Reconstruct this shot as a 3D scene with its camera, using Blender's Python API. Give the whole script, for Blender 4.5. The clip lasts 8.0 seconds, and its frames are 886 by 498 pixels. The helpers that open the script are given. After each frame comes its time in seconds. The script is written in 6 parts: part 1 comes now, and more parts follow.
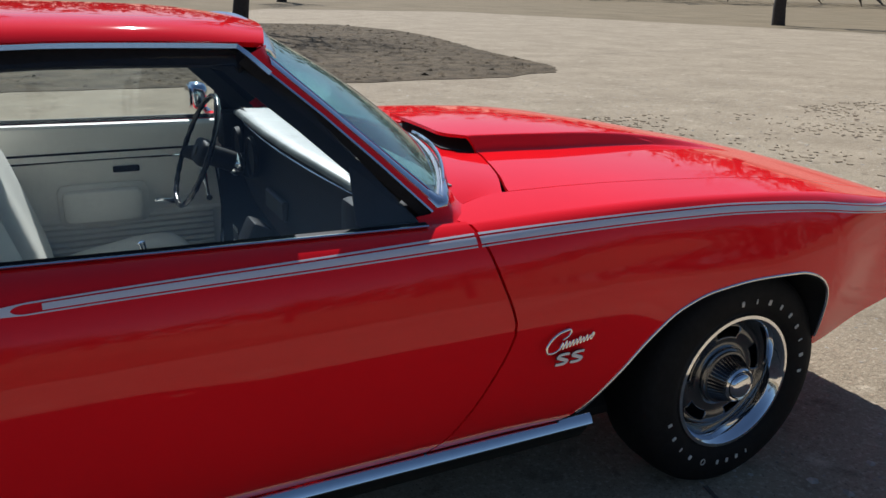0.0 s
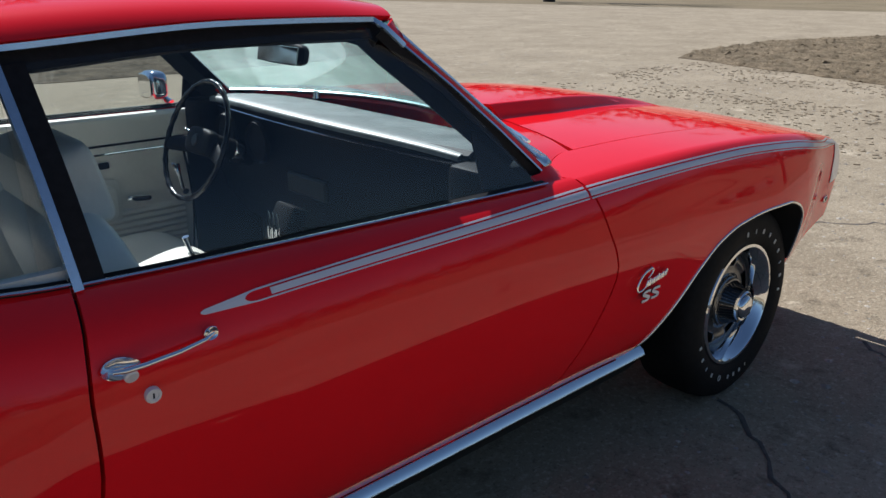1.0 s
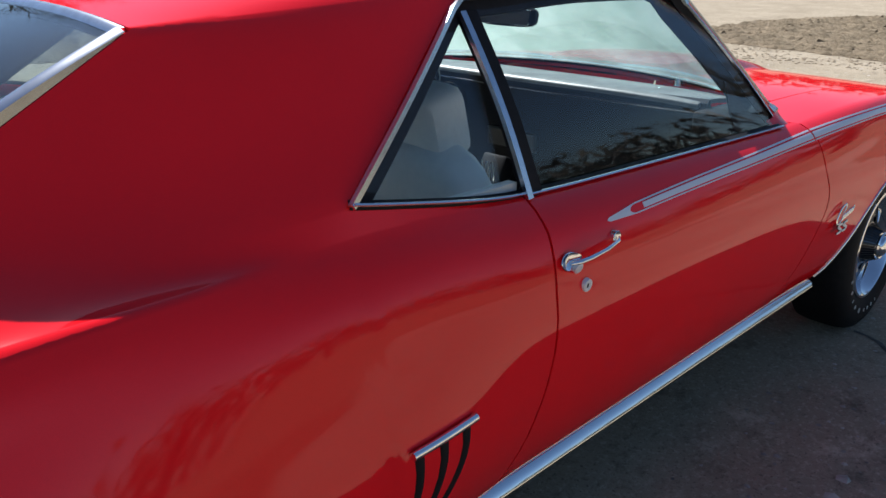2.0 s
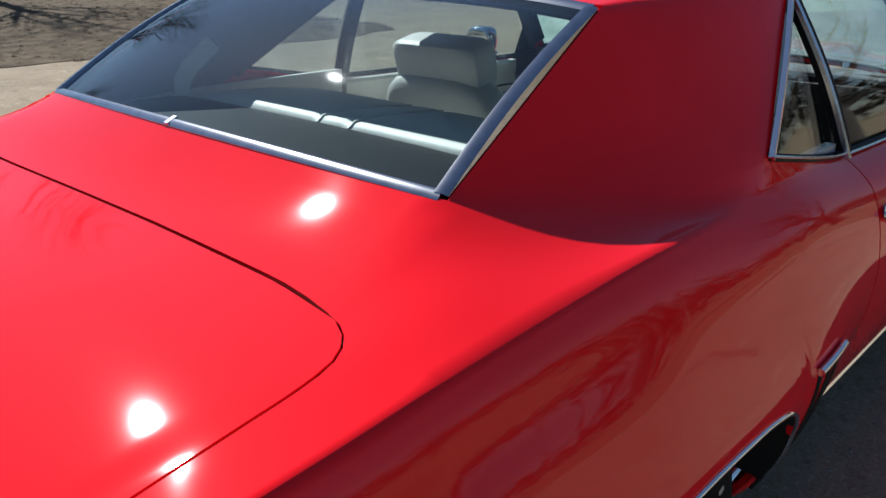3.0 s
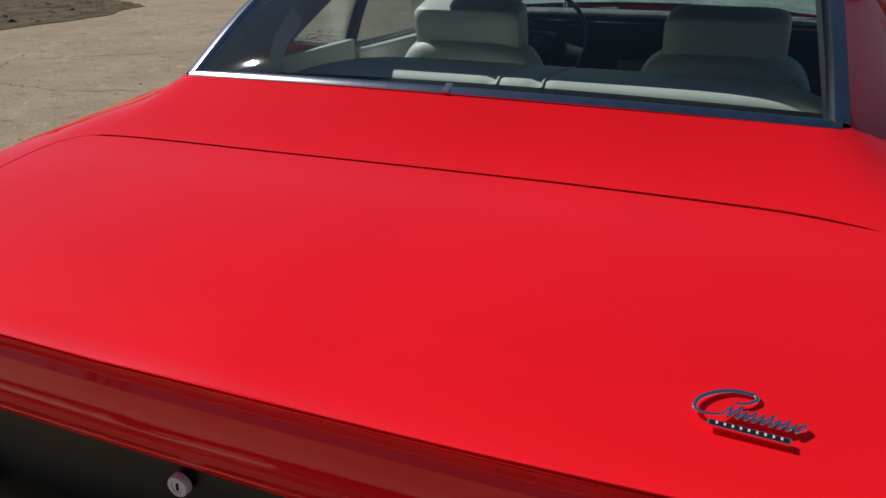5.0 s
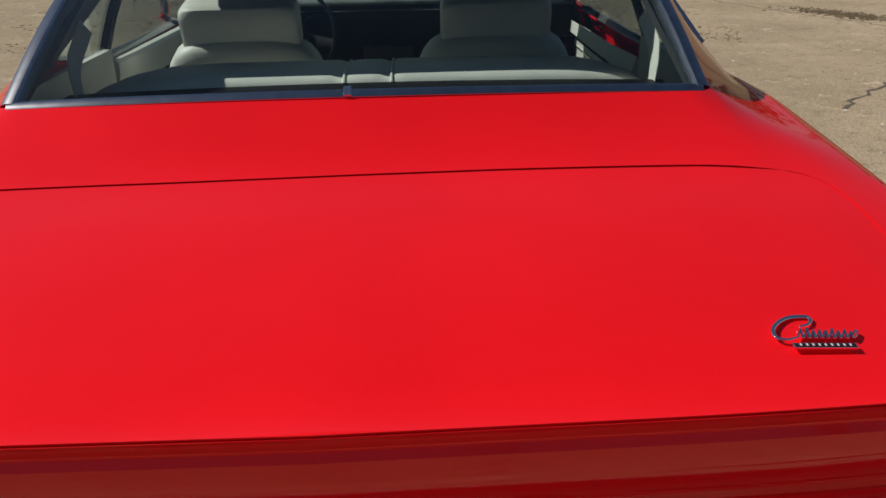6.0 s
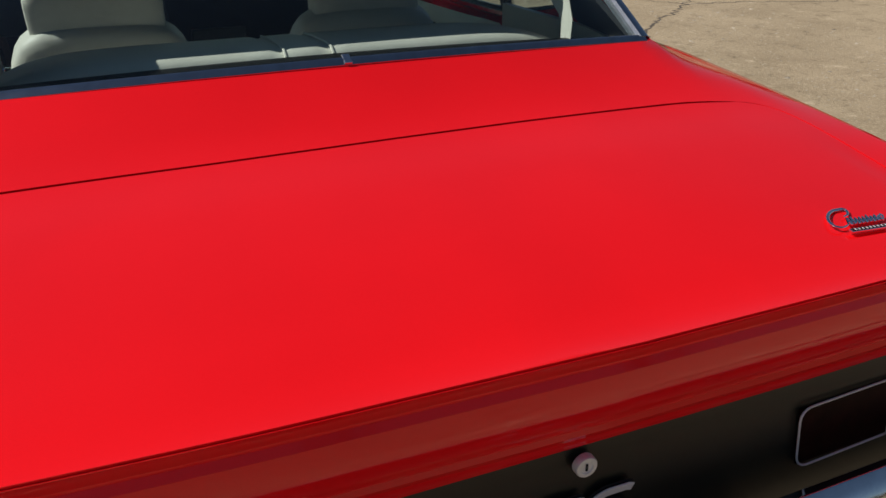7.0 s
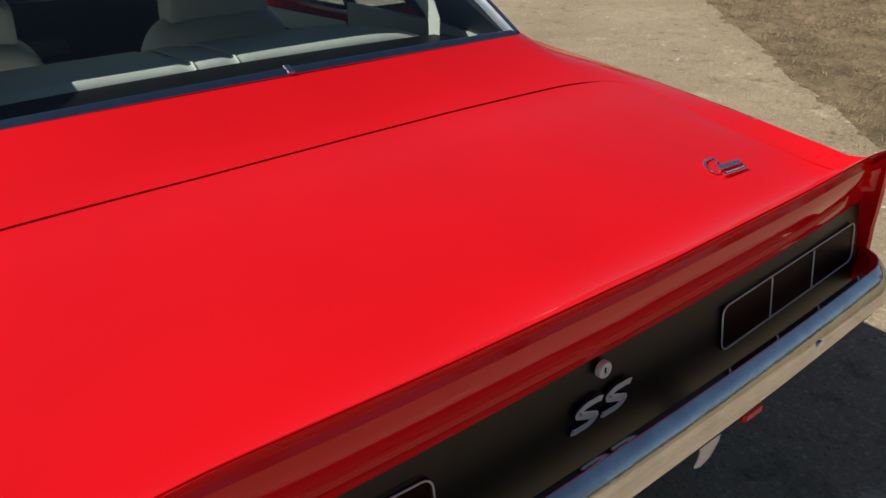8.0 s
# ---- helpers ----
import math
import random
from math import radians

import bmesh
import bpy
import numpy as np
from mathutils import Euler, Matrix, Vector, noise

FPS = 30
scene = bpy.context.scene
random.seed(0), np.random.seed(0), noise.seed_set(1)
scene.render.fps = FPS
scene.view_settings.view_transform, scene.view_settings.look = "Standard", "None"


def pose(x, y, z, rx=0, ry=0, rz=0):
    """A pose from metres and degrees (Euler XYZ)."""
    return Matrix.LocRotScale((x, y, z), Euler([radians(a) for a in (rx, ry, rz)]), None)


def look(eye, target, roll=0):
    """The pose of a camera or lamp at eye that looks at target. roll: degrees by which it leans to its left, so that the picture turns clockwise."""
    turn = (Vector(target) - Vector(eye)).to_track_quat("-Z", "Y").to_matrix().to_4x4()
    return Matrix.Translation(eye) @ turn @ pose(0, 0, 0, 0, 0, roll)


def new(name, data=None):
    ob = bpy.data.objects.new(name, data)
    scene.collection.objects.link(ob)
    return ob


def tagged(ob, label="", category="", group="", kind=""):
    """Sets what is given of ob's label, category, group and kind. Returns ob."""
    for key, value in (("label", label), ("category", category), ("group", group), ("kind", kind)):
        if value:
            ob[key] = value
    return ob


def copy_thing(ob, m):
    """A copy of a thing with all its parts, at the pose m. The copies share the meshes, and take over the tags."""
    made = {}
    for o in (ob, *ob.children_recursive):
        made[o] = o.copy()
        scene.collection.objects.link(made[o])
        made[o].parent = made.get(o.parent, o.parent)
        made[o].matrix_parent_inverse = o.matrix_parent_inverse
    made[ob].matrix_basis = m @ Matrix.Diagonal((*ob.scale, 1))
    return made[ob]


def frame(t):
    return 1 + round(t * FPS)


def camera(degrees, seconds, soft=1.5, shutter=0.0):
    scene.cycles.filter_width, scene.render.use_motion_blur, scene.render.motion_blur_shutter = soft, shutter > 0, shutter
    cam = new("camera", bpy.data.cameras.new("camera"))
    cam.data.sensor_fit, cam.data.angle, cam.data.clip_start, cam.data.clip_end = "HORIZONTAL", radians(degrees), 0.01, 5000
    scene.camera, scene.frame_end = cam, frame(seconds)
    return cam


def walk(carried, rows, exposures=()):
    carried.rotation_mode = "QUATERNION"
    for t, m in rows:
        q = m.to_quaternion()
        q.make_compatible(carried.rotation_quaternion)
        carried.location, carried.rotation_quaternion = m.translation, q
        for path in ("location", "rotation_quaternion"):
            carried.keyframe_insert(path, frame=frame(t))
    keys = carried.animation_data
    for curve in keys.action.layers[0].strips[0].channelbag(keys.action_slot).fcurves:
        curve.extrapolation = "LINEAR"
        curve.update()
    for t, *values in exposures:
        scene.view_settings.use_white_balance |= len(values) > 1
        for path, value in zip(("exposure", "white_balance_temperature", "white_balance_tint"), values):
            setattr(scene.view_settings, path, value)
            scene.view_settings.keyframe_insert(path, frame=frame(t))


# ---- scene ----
cam = camera(58.5, 8.0)
PATH = [
    (0, (-1.646, -2.251, 1.366), (-0.788, -0.558, 0.737), 1.4),
    (0.5, (-1.919, -2.075, 1.358), (-0.793, -0.553, 0.713), 0.9),
    (1, (-2.286, -1.934, 1.332), (-1.014, -0.537, 0.674), 0.2),
    (1.2, (-2.425, -1.847, 1.309), (-1.127, -0.483, 0.636), 0.6),
    (2.3, (-3.198, -1.557, 1.285), (-1.865, -0.238, 0.59), 0.3),
    (2.5, (-3.309, -1.494, 1.27), (-1.971, -0.178, 0.579), 0.2),
    (3, (-3.632, -1.271, 1.277), (-2.271, 0.016, 0.577), 0.2),
    (3.5, (-3.927, -1.002, 1.271), (-2.553, 0.269, 0.567), 0.7),
    (4, (-4.042, -0.737, 1.257), (-2.667, 0.518, 0.528), 0.6),
    (4.5, (-4.149, -0.61, 1.256), (-2.709, 0.562, 0.513), 0.4),
    (4.7, (-4.18, -0.582, 1.264), (-2.627, 0.433, 0.517), -0.3),
    (5, (-4.211, -0.509, 1.265), (-2.513, 0.221, 0.501), -0.3),
    (5.2, (-4.204, -0.433, 1.256), (-2.44, 0.11, 0.487), -0.4),
    (6.3, (-4.301, 0.061, 1.296), (-2.495, -0.213, 0.483), -0.9),
    (6.5, (-4.284, 0.165, 1.287), (-2.506, -0.247, 0.47), -0.6),
    (7, (-4.247, 0.366, 1.269), (-2.564, -0.31, 0.425), -0.6),
    (7.5, (-4.312, 0.541, 1.316), (-2.786, -0.419, 0.449), -0.4),
    (8, (-4.256, 0.717, 1.342), (-2.866, -0.42, 0.461), -0.6),
]
EXPOSURES = [(0.0, 0.37, 5950, 10), (1.2, 0.43, 5880, 10), (2.3, 1.0, 5900, 10), (2.6, 0.88, 5900, 10), (3.0, 0.5, 6000, 10), (3.3, 0.1, 6150, 10), (3.6, -0.22, 6300, 10), (4.2, -0.33, 6330, 10), (5.2, -0.17, 6560, 10), (6.3, -0.18, 6900, 10), (8.0, -0.13, 6850, 10)]
walk(cam, [(t, look(eye, target, roll)) for t, eye, target, roll in PATH], EXPOSURES)


# ---- light ----
SUN = Vector((0.18, 1.03, 1.0)).normalized()
world = bpy.data.worlds.new("sky")
scene.world = world
world.use_nodes = True
_nt = world.node_tree
_bg = _nt.nodes["Background"]
_sky = _nt.nodes.new("ShaderNodeTexSky")
_sky.sky_type = "NISHITA"
_sky.sun_disc = False
_sky.sun_elevation = math.asin(SUN.z)
_sky.sun_rotation = math.atan2(SUN.x, SUN.y)
_sky.air_density, _sky.dust_density, _sky.ozone_density = 1.0, 0.35, 3.0
_nt.links.new(_sky.outputs["Color"], _bg.inputs["Color"])
_bg.inputs["Strength"].default_value = 0.052
sun_data = bpy.data.lights.new("sun", "SUN")
sun_data.energy, sun_data.angle, sun_data.color = 4.5, radians(0.53), (1.0, 0.965, 0.91)
sun = new("sun", sun_data)
sun.matrix_world = look(SUN * 60, (0, 0, 0))


# ---- materials ----
def material(name, color, rough=0.5, metal=0.0, coat=0.0, vary=0.0, scale=40.0, bump=0.0, bump_scale=200.0, spec=0.5, stain=0.0, stain_scale=2.0, random_piece=0.0):
    """A surface with grain (vary, scale), larger stains (stain, stain_scale) and fine relief (bump)."""
    m = bpy.data.materials.new(name)
    m.use_nodes = True
    nt = m.node_tree
    b = nt.nodes["Principled BSDF"]
    b.inputs["Base Color"].default_value = (*color, 1)
    b.inputs["Roughness"].default_value = rough
    b.inputs["Metallic"].default_value = metal
    b.inputs["Coat Weight"].default_value = coat
    b.inputs["Coat Roughness"].default_value = 0.042
    b.inputs["Specular IOR Level"].default_value = spec
    co = nt.nodes.new("ShaderNodeTexCoord").outputs["Object"]
    last = None

    def layer(amount, size, detail, low, high):
        nonlocal last
        n = nt.nodes.new("ShaderNodeTexNoise")
        n.inputs["Scale"].default_value, n.inputs["Detail"].default_value = size, detail
        nt.links.new(co, n.inputs["Vector"])
        r = nt.nodes.new("ShaderNodeMapRange")
        r.inputs[1].default_value, r.inputs[2].default_value = low, high
        r.inputs[3].default_value, r.inputs[4].default_value = 1 - amount, 1 + amount
        nt.links.new(n.outputs["Fac"], r.inputs[0])
        mix = nt.nodes.new("ShaderNodeMix")
        mix.data_type, mix.blend_type = "RGBA", "MULTIPLY"
        mix.inputs[0].default_value = 1
        if last is None:
            mix.inputs[6].default_value = (*color, 1)
        else:
            nt.links.new(last, mix.inputs[6])
        nt.links.new(r.outputs[0], mix.inputs[7])
        last = mix.outputs[2]
        return n

    if vary:
        layer(vary, scale, 6, 0.3, 0.7)
    if stain:
        layer(stain, stain_scale, 4, 0.35, 0.65)
    if last is not None:
        nt.links.new(last, b.inputs["Base Color"])
    if bump:
        n = nt.nodes.new("ShaderNodeTexNoise")
        n.inputs["Scale"].default_value, n.inputs["Detail"].default_value = bump_scale, 5
        nt.links.new(co, n.inputs["Vector"])
        bm_ = nt.nodes.new("ShaderNodeBump")
        bm_.inputs["Strength"].default_value, bm_.inputs["Distance"].default_value = bump, 0.01
        nt.links.new(n.outputs["Fac"], bm_.inputs["Height"])
        nt.links.new(bm_.outputs[0], b.inputs["Normal"])
    return m


def glass(name, tint, rough=0.018, dust_haze=0.0):
    """Thin car glass: clear, lightly tinted, with mirror gloss and a pale film, part dusty, part glare haze."""
    m = bpy.data.materials.new(name)
    m.use_nodes = True
    nt = m.node_tree
    nt.nodes.remove(nt.nodes["Principled BSDF"])
    t = nt.nodes.new("ShaderNodeBsdfTransparent")
    t.inputs[0].default_value = (*tint, 1)
    g = nt.nodes.new("ShaderNodeBsdfGlossy")
    g.inputs["Roughness"].default_value = rough
    f = nt.nodes.new("ShaderNodeLayerWeight")
    f.inputs[0].default_value = 0.5
    p = nt.nodes.new("ShaderNodeMath")
    p.operation, p.inputs[1].default_value = "POWER", 4.2
    nt.links.new(f.outputs["Facing"], p.inputs[0])
    k = nt.nodes.new("ShaderNodeMapRange")
    k.inputs[3].default_value, k.inputs[4].default_value = 0.034, 0.90
    nt.links.new(p.outputs[0], k.inputs[0])
    mix = nt.nodes.new("ShaderNodeMixShader")
    nt.links.new(k.outputs[0], mix.inputs[0])
    film = nt.nodes.new("ShaderNodeMixShader")
    spots = nt.nodes.new("ShaderNodeTexNoise")
    spots.inputs["Scale"].default_value, spots.inputs["Detail"].default_value = 7.0, 8.0
    nt.links.new(nt.nodes.new("ShaderNodeTexCoord").outputs["Object"], spots.inputs["Vector"])
    amount = nt.nodes.new("ShaderNodeMapRange")
    amount.inputs[1].default_value, amount.inputs[2].default_value = 0.3, 0.7
    amount.inputs[3].default_value, amount.inputs[4].default_value = 0.6 * dust_haze, 1.4 * dust_haze
    nt.links.new(spots.outputs["Fac"], amount.inputs[0])
    haze_veil = nt.nodes.new("ShaderNodeBsdfTranslucent")
    haze_veil.inputs[0].default_value = (0.80, 0.84, 0.78, 1)
    nt.links.new(amount.outputs[0], film.inputs[0])
    nt.links.new(t.outputs[0], film.inputs[1])
    nt.links.new(haze_veil.outputs[0], film.inputs[2])
    nt.links.new(film.outputs[0], mix.inputs[1])
    nt.links.new(g.outputs[0], mix.inputs[2])
    nt.links.new(mix.outputs[0], nt.nodes["Material Output"].inputs[0])
    return m


RED = material("red_paint", (0.88, 0.0088, 0.0145), 0.6, coat=0.8, vary=0.03, scale=900, stain=0.03, stain_scale=3, spec=0.0)
STRIPE = material("white_stripe_paint", (0.72, 0.72, 0.76), 0.35, coat=0.8, vary=0.02, scale=300)
CHROME = material("chrome", (0.86, 0.87, 0.88), 0.06, 1.0, vary=0.03, scale=30)
# Rippled chrome, dimmed and mottled in colour to tone down the pale ground reflected.
BUMPER = material("dimmed_bumper_chrome", (0.74, 0.75, 0.77), 0.085, 1.0, vary=0.12, scale=22, bump=0.05, bump_scale=22)
DULL = material("brushed_trim", (0.70, 0.71, 0.74), 0.2, 1.0, vary=0.05, scale=60)
# Metal darkened in colour to stand for the deep sky it mirrors.
TRIM = material("sky_darkened_trim", (0.46, 0.47, 0.50), 0.16, 1.0, vary=0.12, scale=45)
EMBLEM = material("satin_bright_metal", (0.80, 0.80, 0.82), 0.4, 0.25, vary=0.05, scale=200)
BLACK = material("satin_black_paint", (0.011, 0.0115, 0.009), 0.42, vary=0.15, scale=30, bump=0.03, bump_scale=400)
SEAL = material("black_rubber", (0.012, 0.012, 0.014), 0.6, vary=0.2, scale=80, bump=0.05, spec=0.15)
TYRE = material("tyre_rubber", (0.010, 0.010, 0.010), 0.72, spec=0.2, vary=0.25, scale=60, bump=0.15, bump_scale=300, stain=0.2, stain_scale=8)
WHITE_RUBBER = material("white_tyre_mark", (0.62, 0.60, 0.54), 0.7, vary=0.15, scale=120)
WHEELPAINT = material("dark_silver_wheel_paint", (0.17, 0.173, 0.177), 0.2, 0.9, vary=0.08, scale=60)
VINYL = material("parchment_vinyl", (0.82, 0.79, 0.71), 0.45, vary=0.06, scale=90, bump=0.12, bump_scale=500, stain=0.06, stain_scale=5)
# Black vinyl with the sun's glare on the pad put into a paler, mottled colour.
DASH = material("glare_lightened_dash_vinyl", (0.125, 0.136, 0.13), 0.43, vary=0.15, scale=50, bump=0.10, bump_scale=450, spec=1.0, stain=0.35, stain_scale=9)
VINYL_DARK = material("black_vinyl", (0.006, 0.0066, 0.008), 0.55, vary=0.15, scale=60, bump=0.12, bump_scale=450, spec=0.15)
WHEELBLACK = material("glossy_black_rim", (0.008, 0.008, 0.010), 0.2, vary=0.1, scale=60)
CARPET = material("black_carpet", (0.035, 0.034, 0.035), 0.95, vary=0.4, scale=250, bump=0.4, bump_scale=400)
HEADLINER = material("black_headliner", (0.022, 0.022, 0.023), 0.9, vary=0.1, scale=200, bump=0.1)
LENS = material("dark_red_lens", (0.016, 0.0015, 0.0015), 0.4, vary=0.3, scale=60, spec=0.08)
# The windshield's strong film also stands in for glare and dash reflections.
WINDSHIELD = glass("windshield_glass", (0.64, 0.90, 0.88), dust_haze=0.20)
SIDEGLASS = glass("side_glass", (0.96, 0.985, 0.98))
REARGLASS = glass("rear_glass", (0.78, 0.86, 0.86), dust_haze=0.012)
DARK = material("underbody_black", (0.010, 0.010, 0.010), 0.9, vary=0.3, scale=20)


# ---- mesh helpers ----
def pchip(xs, ys):
    """Smooth interpolation without overshoot; constant beyond the ends."""
    xs, ys = np.array(xs, float), np.array(ys, float)
    o = np.argsort(xs)
    xs, ys = xs[o], ys[o]
    h, d = np.diff(xs), np.diff(ys) / np.diff(xs)
    s = np.zeros_like(xs)
    s[0], s[-1] = d[0], d[-1]
    for i in range(1, len(xs) - 1):
        if d[i - 1] * d[i] > 0:
            a, b = 2 * h[i] + h[i - 1], h[i] + 2 * h[i - 1]
            s[i] = (a + b) / (a / d[i - 1] + b / d[i])

    def f(x):
        x = np.clip(np.asarray(x, float), xs[0], xs[-1])
        i = np.clip(np.searchsorted(xs, x) - 1, 0, len(h) - 1)
        t = (x - xs[i]) / h[i]
        return ys[i] * (1 + 2 * t) * (1 - t) ** 2 + s[i] * h[i] * t * (1 - t) ** 2 + ys[i + 1] * t * t * (3 - 2 * t) + s[i + 1] * h[i] * t * t * (t - 1)

    return f


def mesh(name, verts, faces, smooth=35.0):
    me = bpy.data.meshes.new(name)
    me.from_pydata([tuple(map(float, v)) for v in verts], [], [tuple(int(i) for i in f) for f in faces])
    me.update()
    if smooth:
        me.polygons.foreach_set("use_smooth", [True] * len(me.polygons))
        me.set_sharp_from_angle(angle=radians(smooth))
    return me


def thing(name, label, category, kind="", group="", at=(0, 0, 0)):
    ob = new(name)
    ob.location = at
    ob.empty_display_size = 0.1
    return tagged(ob, label, category, group, kind)


def part(name, me, mat, parent=None, label="", m=None):
    """One mesh object under a thing or a part."""
    if isinstance(me, bmesh.types.BMesh):
        bm, me = me, bpy.data.meshes.new(name)
        bm.normal_update()
        bm.to_mesh(me)
        bm.free()
        me.polygons.foreach_set("use_smooth", [True] * len(me.polygons))
        me.set_sharp_from_angle(angle=radians(35))
    if not me.materials:
        me.materials.append(mat)
    ob = new(name, me)
    if m is not None:
        ob.matrix_basis = m
    if parent is not None:
        ob.parent = parent
    return tagged(ob, label)


def grid_faces(nu, nv, off=0, wrap_u=False, wrap_v=False):
    return [(off + i * nv + j, off + i * nv + (j + 1) % nv, off + ((i + 1) % nu) * nv + (j + 1) % nv, off + ((i + 1) % nu) * nv + j)
            for i in range(nu if wrap_u else nu - 1) for j in range(nv if wrap_v else nv - 1)]


def normals(P):
    n = np.cross(np.gradient(P, axis=0), np.gradient(P, axis=1))
    return n / np.maximum(np.linalg.norm(n, axis=-1, keepdims=True), 1e-9)


def panel(name, P, thick=0.012, out=(0, 0, 1), smooth=35.0):
    """A sheet of that thickness whose outer face is the grid P; out: roughly the way it faces."""
    P = np.array(P, float)
    if (normals(P).mean((0, 1)) @ np.array(out)) < 0:
        P = P[::-1]
    nu, nv, _ = P.shape
    Q = P - normals(P) * thick
    v = np.concatenate([P.reshape(-1, 3), Q.reshape(-1, 3)])
    k = nu * nv
    f = grid_faces(nu, nv) + [tuple(reversed(q)) for q in grid_faces(nu, nv, k)]
    rim = [i * nv for i in range(nu)] + [(nu - 1) * nv + j for j in range(1, nv)] + [i * nv + nv - 1 for i in range(nu - 2, -1, -1)] + [j for j in range(nv - 2, 0, -1)]
    for a, b in zip(rim, rim[1:] + rim[:1]):
        f.append((a, a + k, b + k, b)[::-1])
    # grid_faces winds opposite to the gradient normal
    f = [tuple(reversed(q)) for q in f]
    return mesh(name, v, f, smooth)


def tube(name, path, radius, sides=8, closed=False, flat=1.0, up=(0, 0, 1)):
    """A rod along a path; flat: the height of its section against its width."""
    p = np.array(path, float)
    n = len(p)
    t = (np.roll(p, -1, 0) - np.roll(p, 1, 0)) if closed else np.gradient(p, axis=0)
    t /= np.maximum(np.linalg.norm(t, axis=1, keepdims=True), 1e-9)
    up = np.array(up, float)
    a = np.cross(t, up)
    a /= np.maximum(np.linalg.norm(a, axis=1, keepdims=True), 1e-9)
    b = np.cross(a, t)
    ang = np.arange(sides) / sides * 2 * np.pi
    r = np.broadcast_to(np.asarray(radius, float), (n,))[:, None, None]
    v = (p[:, None] + r * (np.cos(ang)[None, :, None] * a[:, None] + flat * np.sin(ang)[None, :, None] * b[:, None])).reshape(-1, 3)
    f = grid_faces(n, sides, 0, closed, True)
    if not closed:
        f += [tuple(range(sides)), tuple((n - 1) * sides + i for i in range(sides))[::-1]]
    return mesh(name, v, [q[::-1] for q in f], 50)


def sweep(name, path, section, out, smooth=40):
    """A closed section (a, b) carried along a path: a along 'across' and b along 'out', given for each path point."""
    p = np.array(path, float)
    n = len(p)
    t = np.gradient(p, axis=0)
    t /= np.linalg.norm(t, axis=1, keepdims=True)
    o = np.broadcast_to(np.array(out, float), p.shape)
    o = o - (o * t).sum(1, keepdims=True) * t
    o = o / np.linalg.norm(o, axis=1, keepdims=True)
    c = np.cross(t, o)
    s = np.array(section, float)
    v = (p[:, None] + s[None, :, 0, None] * c[:, None] + s[None, :, 1, None] * o[:, None]).reshape(-1, 3)
    k = len(s)
    f = grid_faces(n, k, 0, False, True) + [tuple(range(k))[::-1], tuple((n - 1) * k + i for i in range(k))]
    me = mesh(name, v, f, smooth)
    b = bmesh.new()
    b.from_mesh(me)
    bmesh.ops.recalc_face_normals(b, faces=b.faces)
    b.to_mesh(me)
    b.free()
    return me


def lathe(name, profile, steps=48, smooth=35):
    """A profile of (radius, along) turned about the y axis."""
    pr = np.array(profile, float)
    a = np.arange(steps) / steps * 2 * np.pi
    v = np.stack([pr[None, :, 0] * np.cos(a)[:, None], np.broadcast_to(pr[None, :, 1], (steps, len(pr))), pr[None, :, 0] * np.sin(a)[:, None]], -1).reshape(-1, 3)
    me = mesh(name, v, grid_faces(steps, len(pr), 0, True, False), smooth)
    b = bmesh.new()
    b.from_mesh(me)
    bmesh.ops.remove_doubles(b, verts=b.verts, dist=1e-6)
    bmesh.ops.recalc_face_normals(b, faces=b.faces)
    b.to_mesh(me)
    b.free()
    me.polygons.foreach_set("use_smooth", [True] * len(me.polygons))
    me.set_sharp_from_angle(angle=radians(smooth))
    return me


def box(sx, sy, sz, bevel=0.005, seg=2, m=None):
    bm = bmesh.new()
    bmesh.ops.create_cube(bm, size=1)
    bmesh.ops.scale(bm, vec=(sx, sy, sz), verts=bm.verts)
    if bevel:
        bmesh.ops.bevel(bm, geom=bm.edges[:], offset=bevel, segments=seg, affect="EDGES", profile=0.5)
    if m is not None:
        bmesh.ops.transform(bm, matrix=m, verts=bm.verts)
    return bm


def cushion(sx, sy, sz, power=4.0, n=20, shape=None):
    """A padded block: a rounded box, its points moved by shape(x, y, z) in -1..1."""
    bm = bmesh.new()
    bmesh.ops.create_cube(bm, size=2)
    bmesh.ops.subdivide_edges(bm, edges=bm.edges[:], cuts=n // 2, use_grid_fill=True)
    for v in bm.verts:
        p = np.array(v.co)
        p = p / (np.abs(p) ** power).sum() ** (1 / power)
        v.co = p
        q = p * (sx / 2, sy / 2, sz / 2)
        if shape:
            q = shape(p, q)
        v.co = q
    return bm


def extrude(name, outline, depth, bevel=0.0):
    """A flat outline in x, y raised along z."""
    bm = bmesh.new()
    f = bm.faces.new([bm.verts.new((*p, 0)) for p in outline])
    r = bmesh.ops.extrude_face_region(bm, geom=[f])
    bmesh.ops.translate(bm, vec=(0, 0, depth), verts=[g for g in r["geom"] if isinstance(g, bmesh.types.BMVert)])
    bmesh.ops.recalc_face_normals(bm, faces=bm.faces)
    if bevel:
        bmesh.ops.bevel(bm, geom=bm.edges[:], offset=bevel, segments=2, affect="EDGES")
    return bm


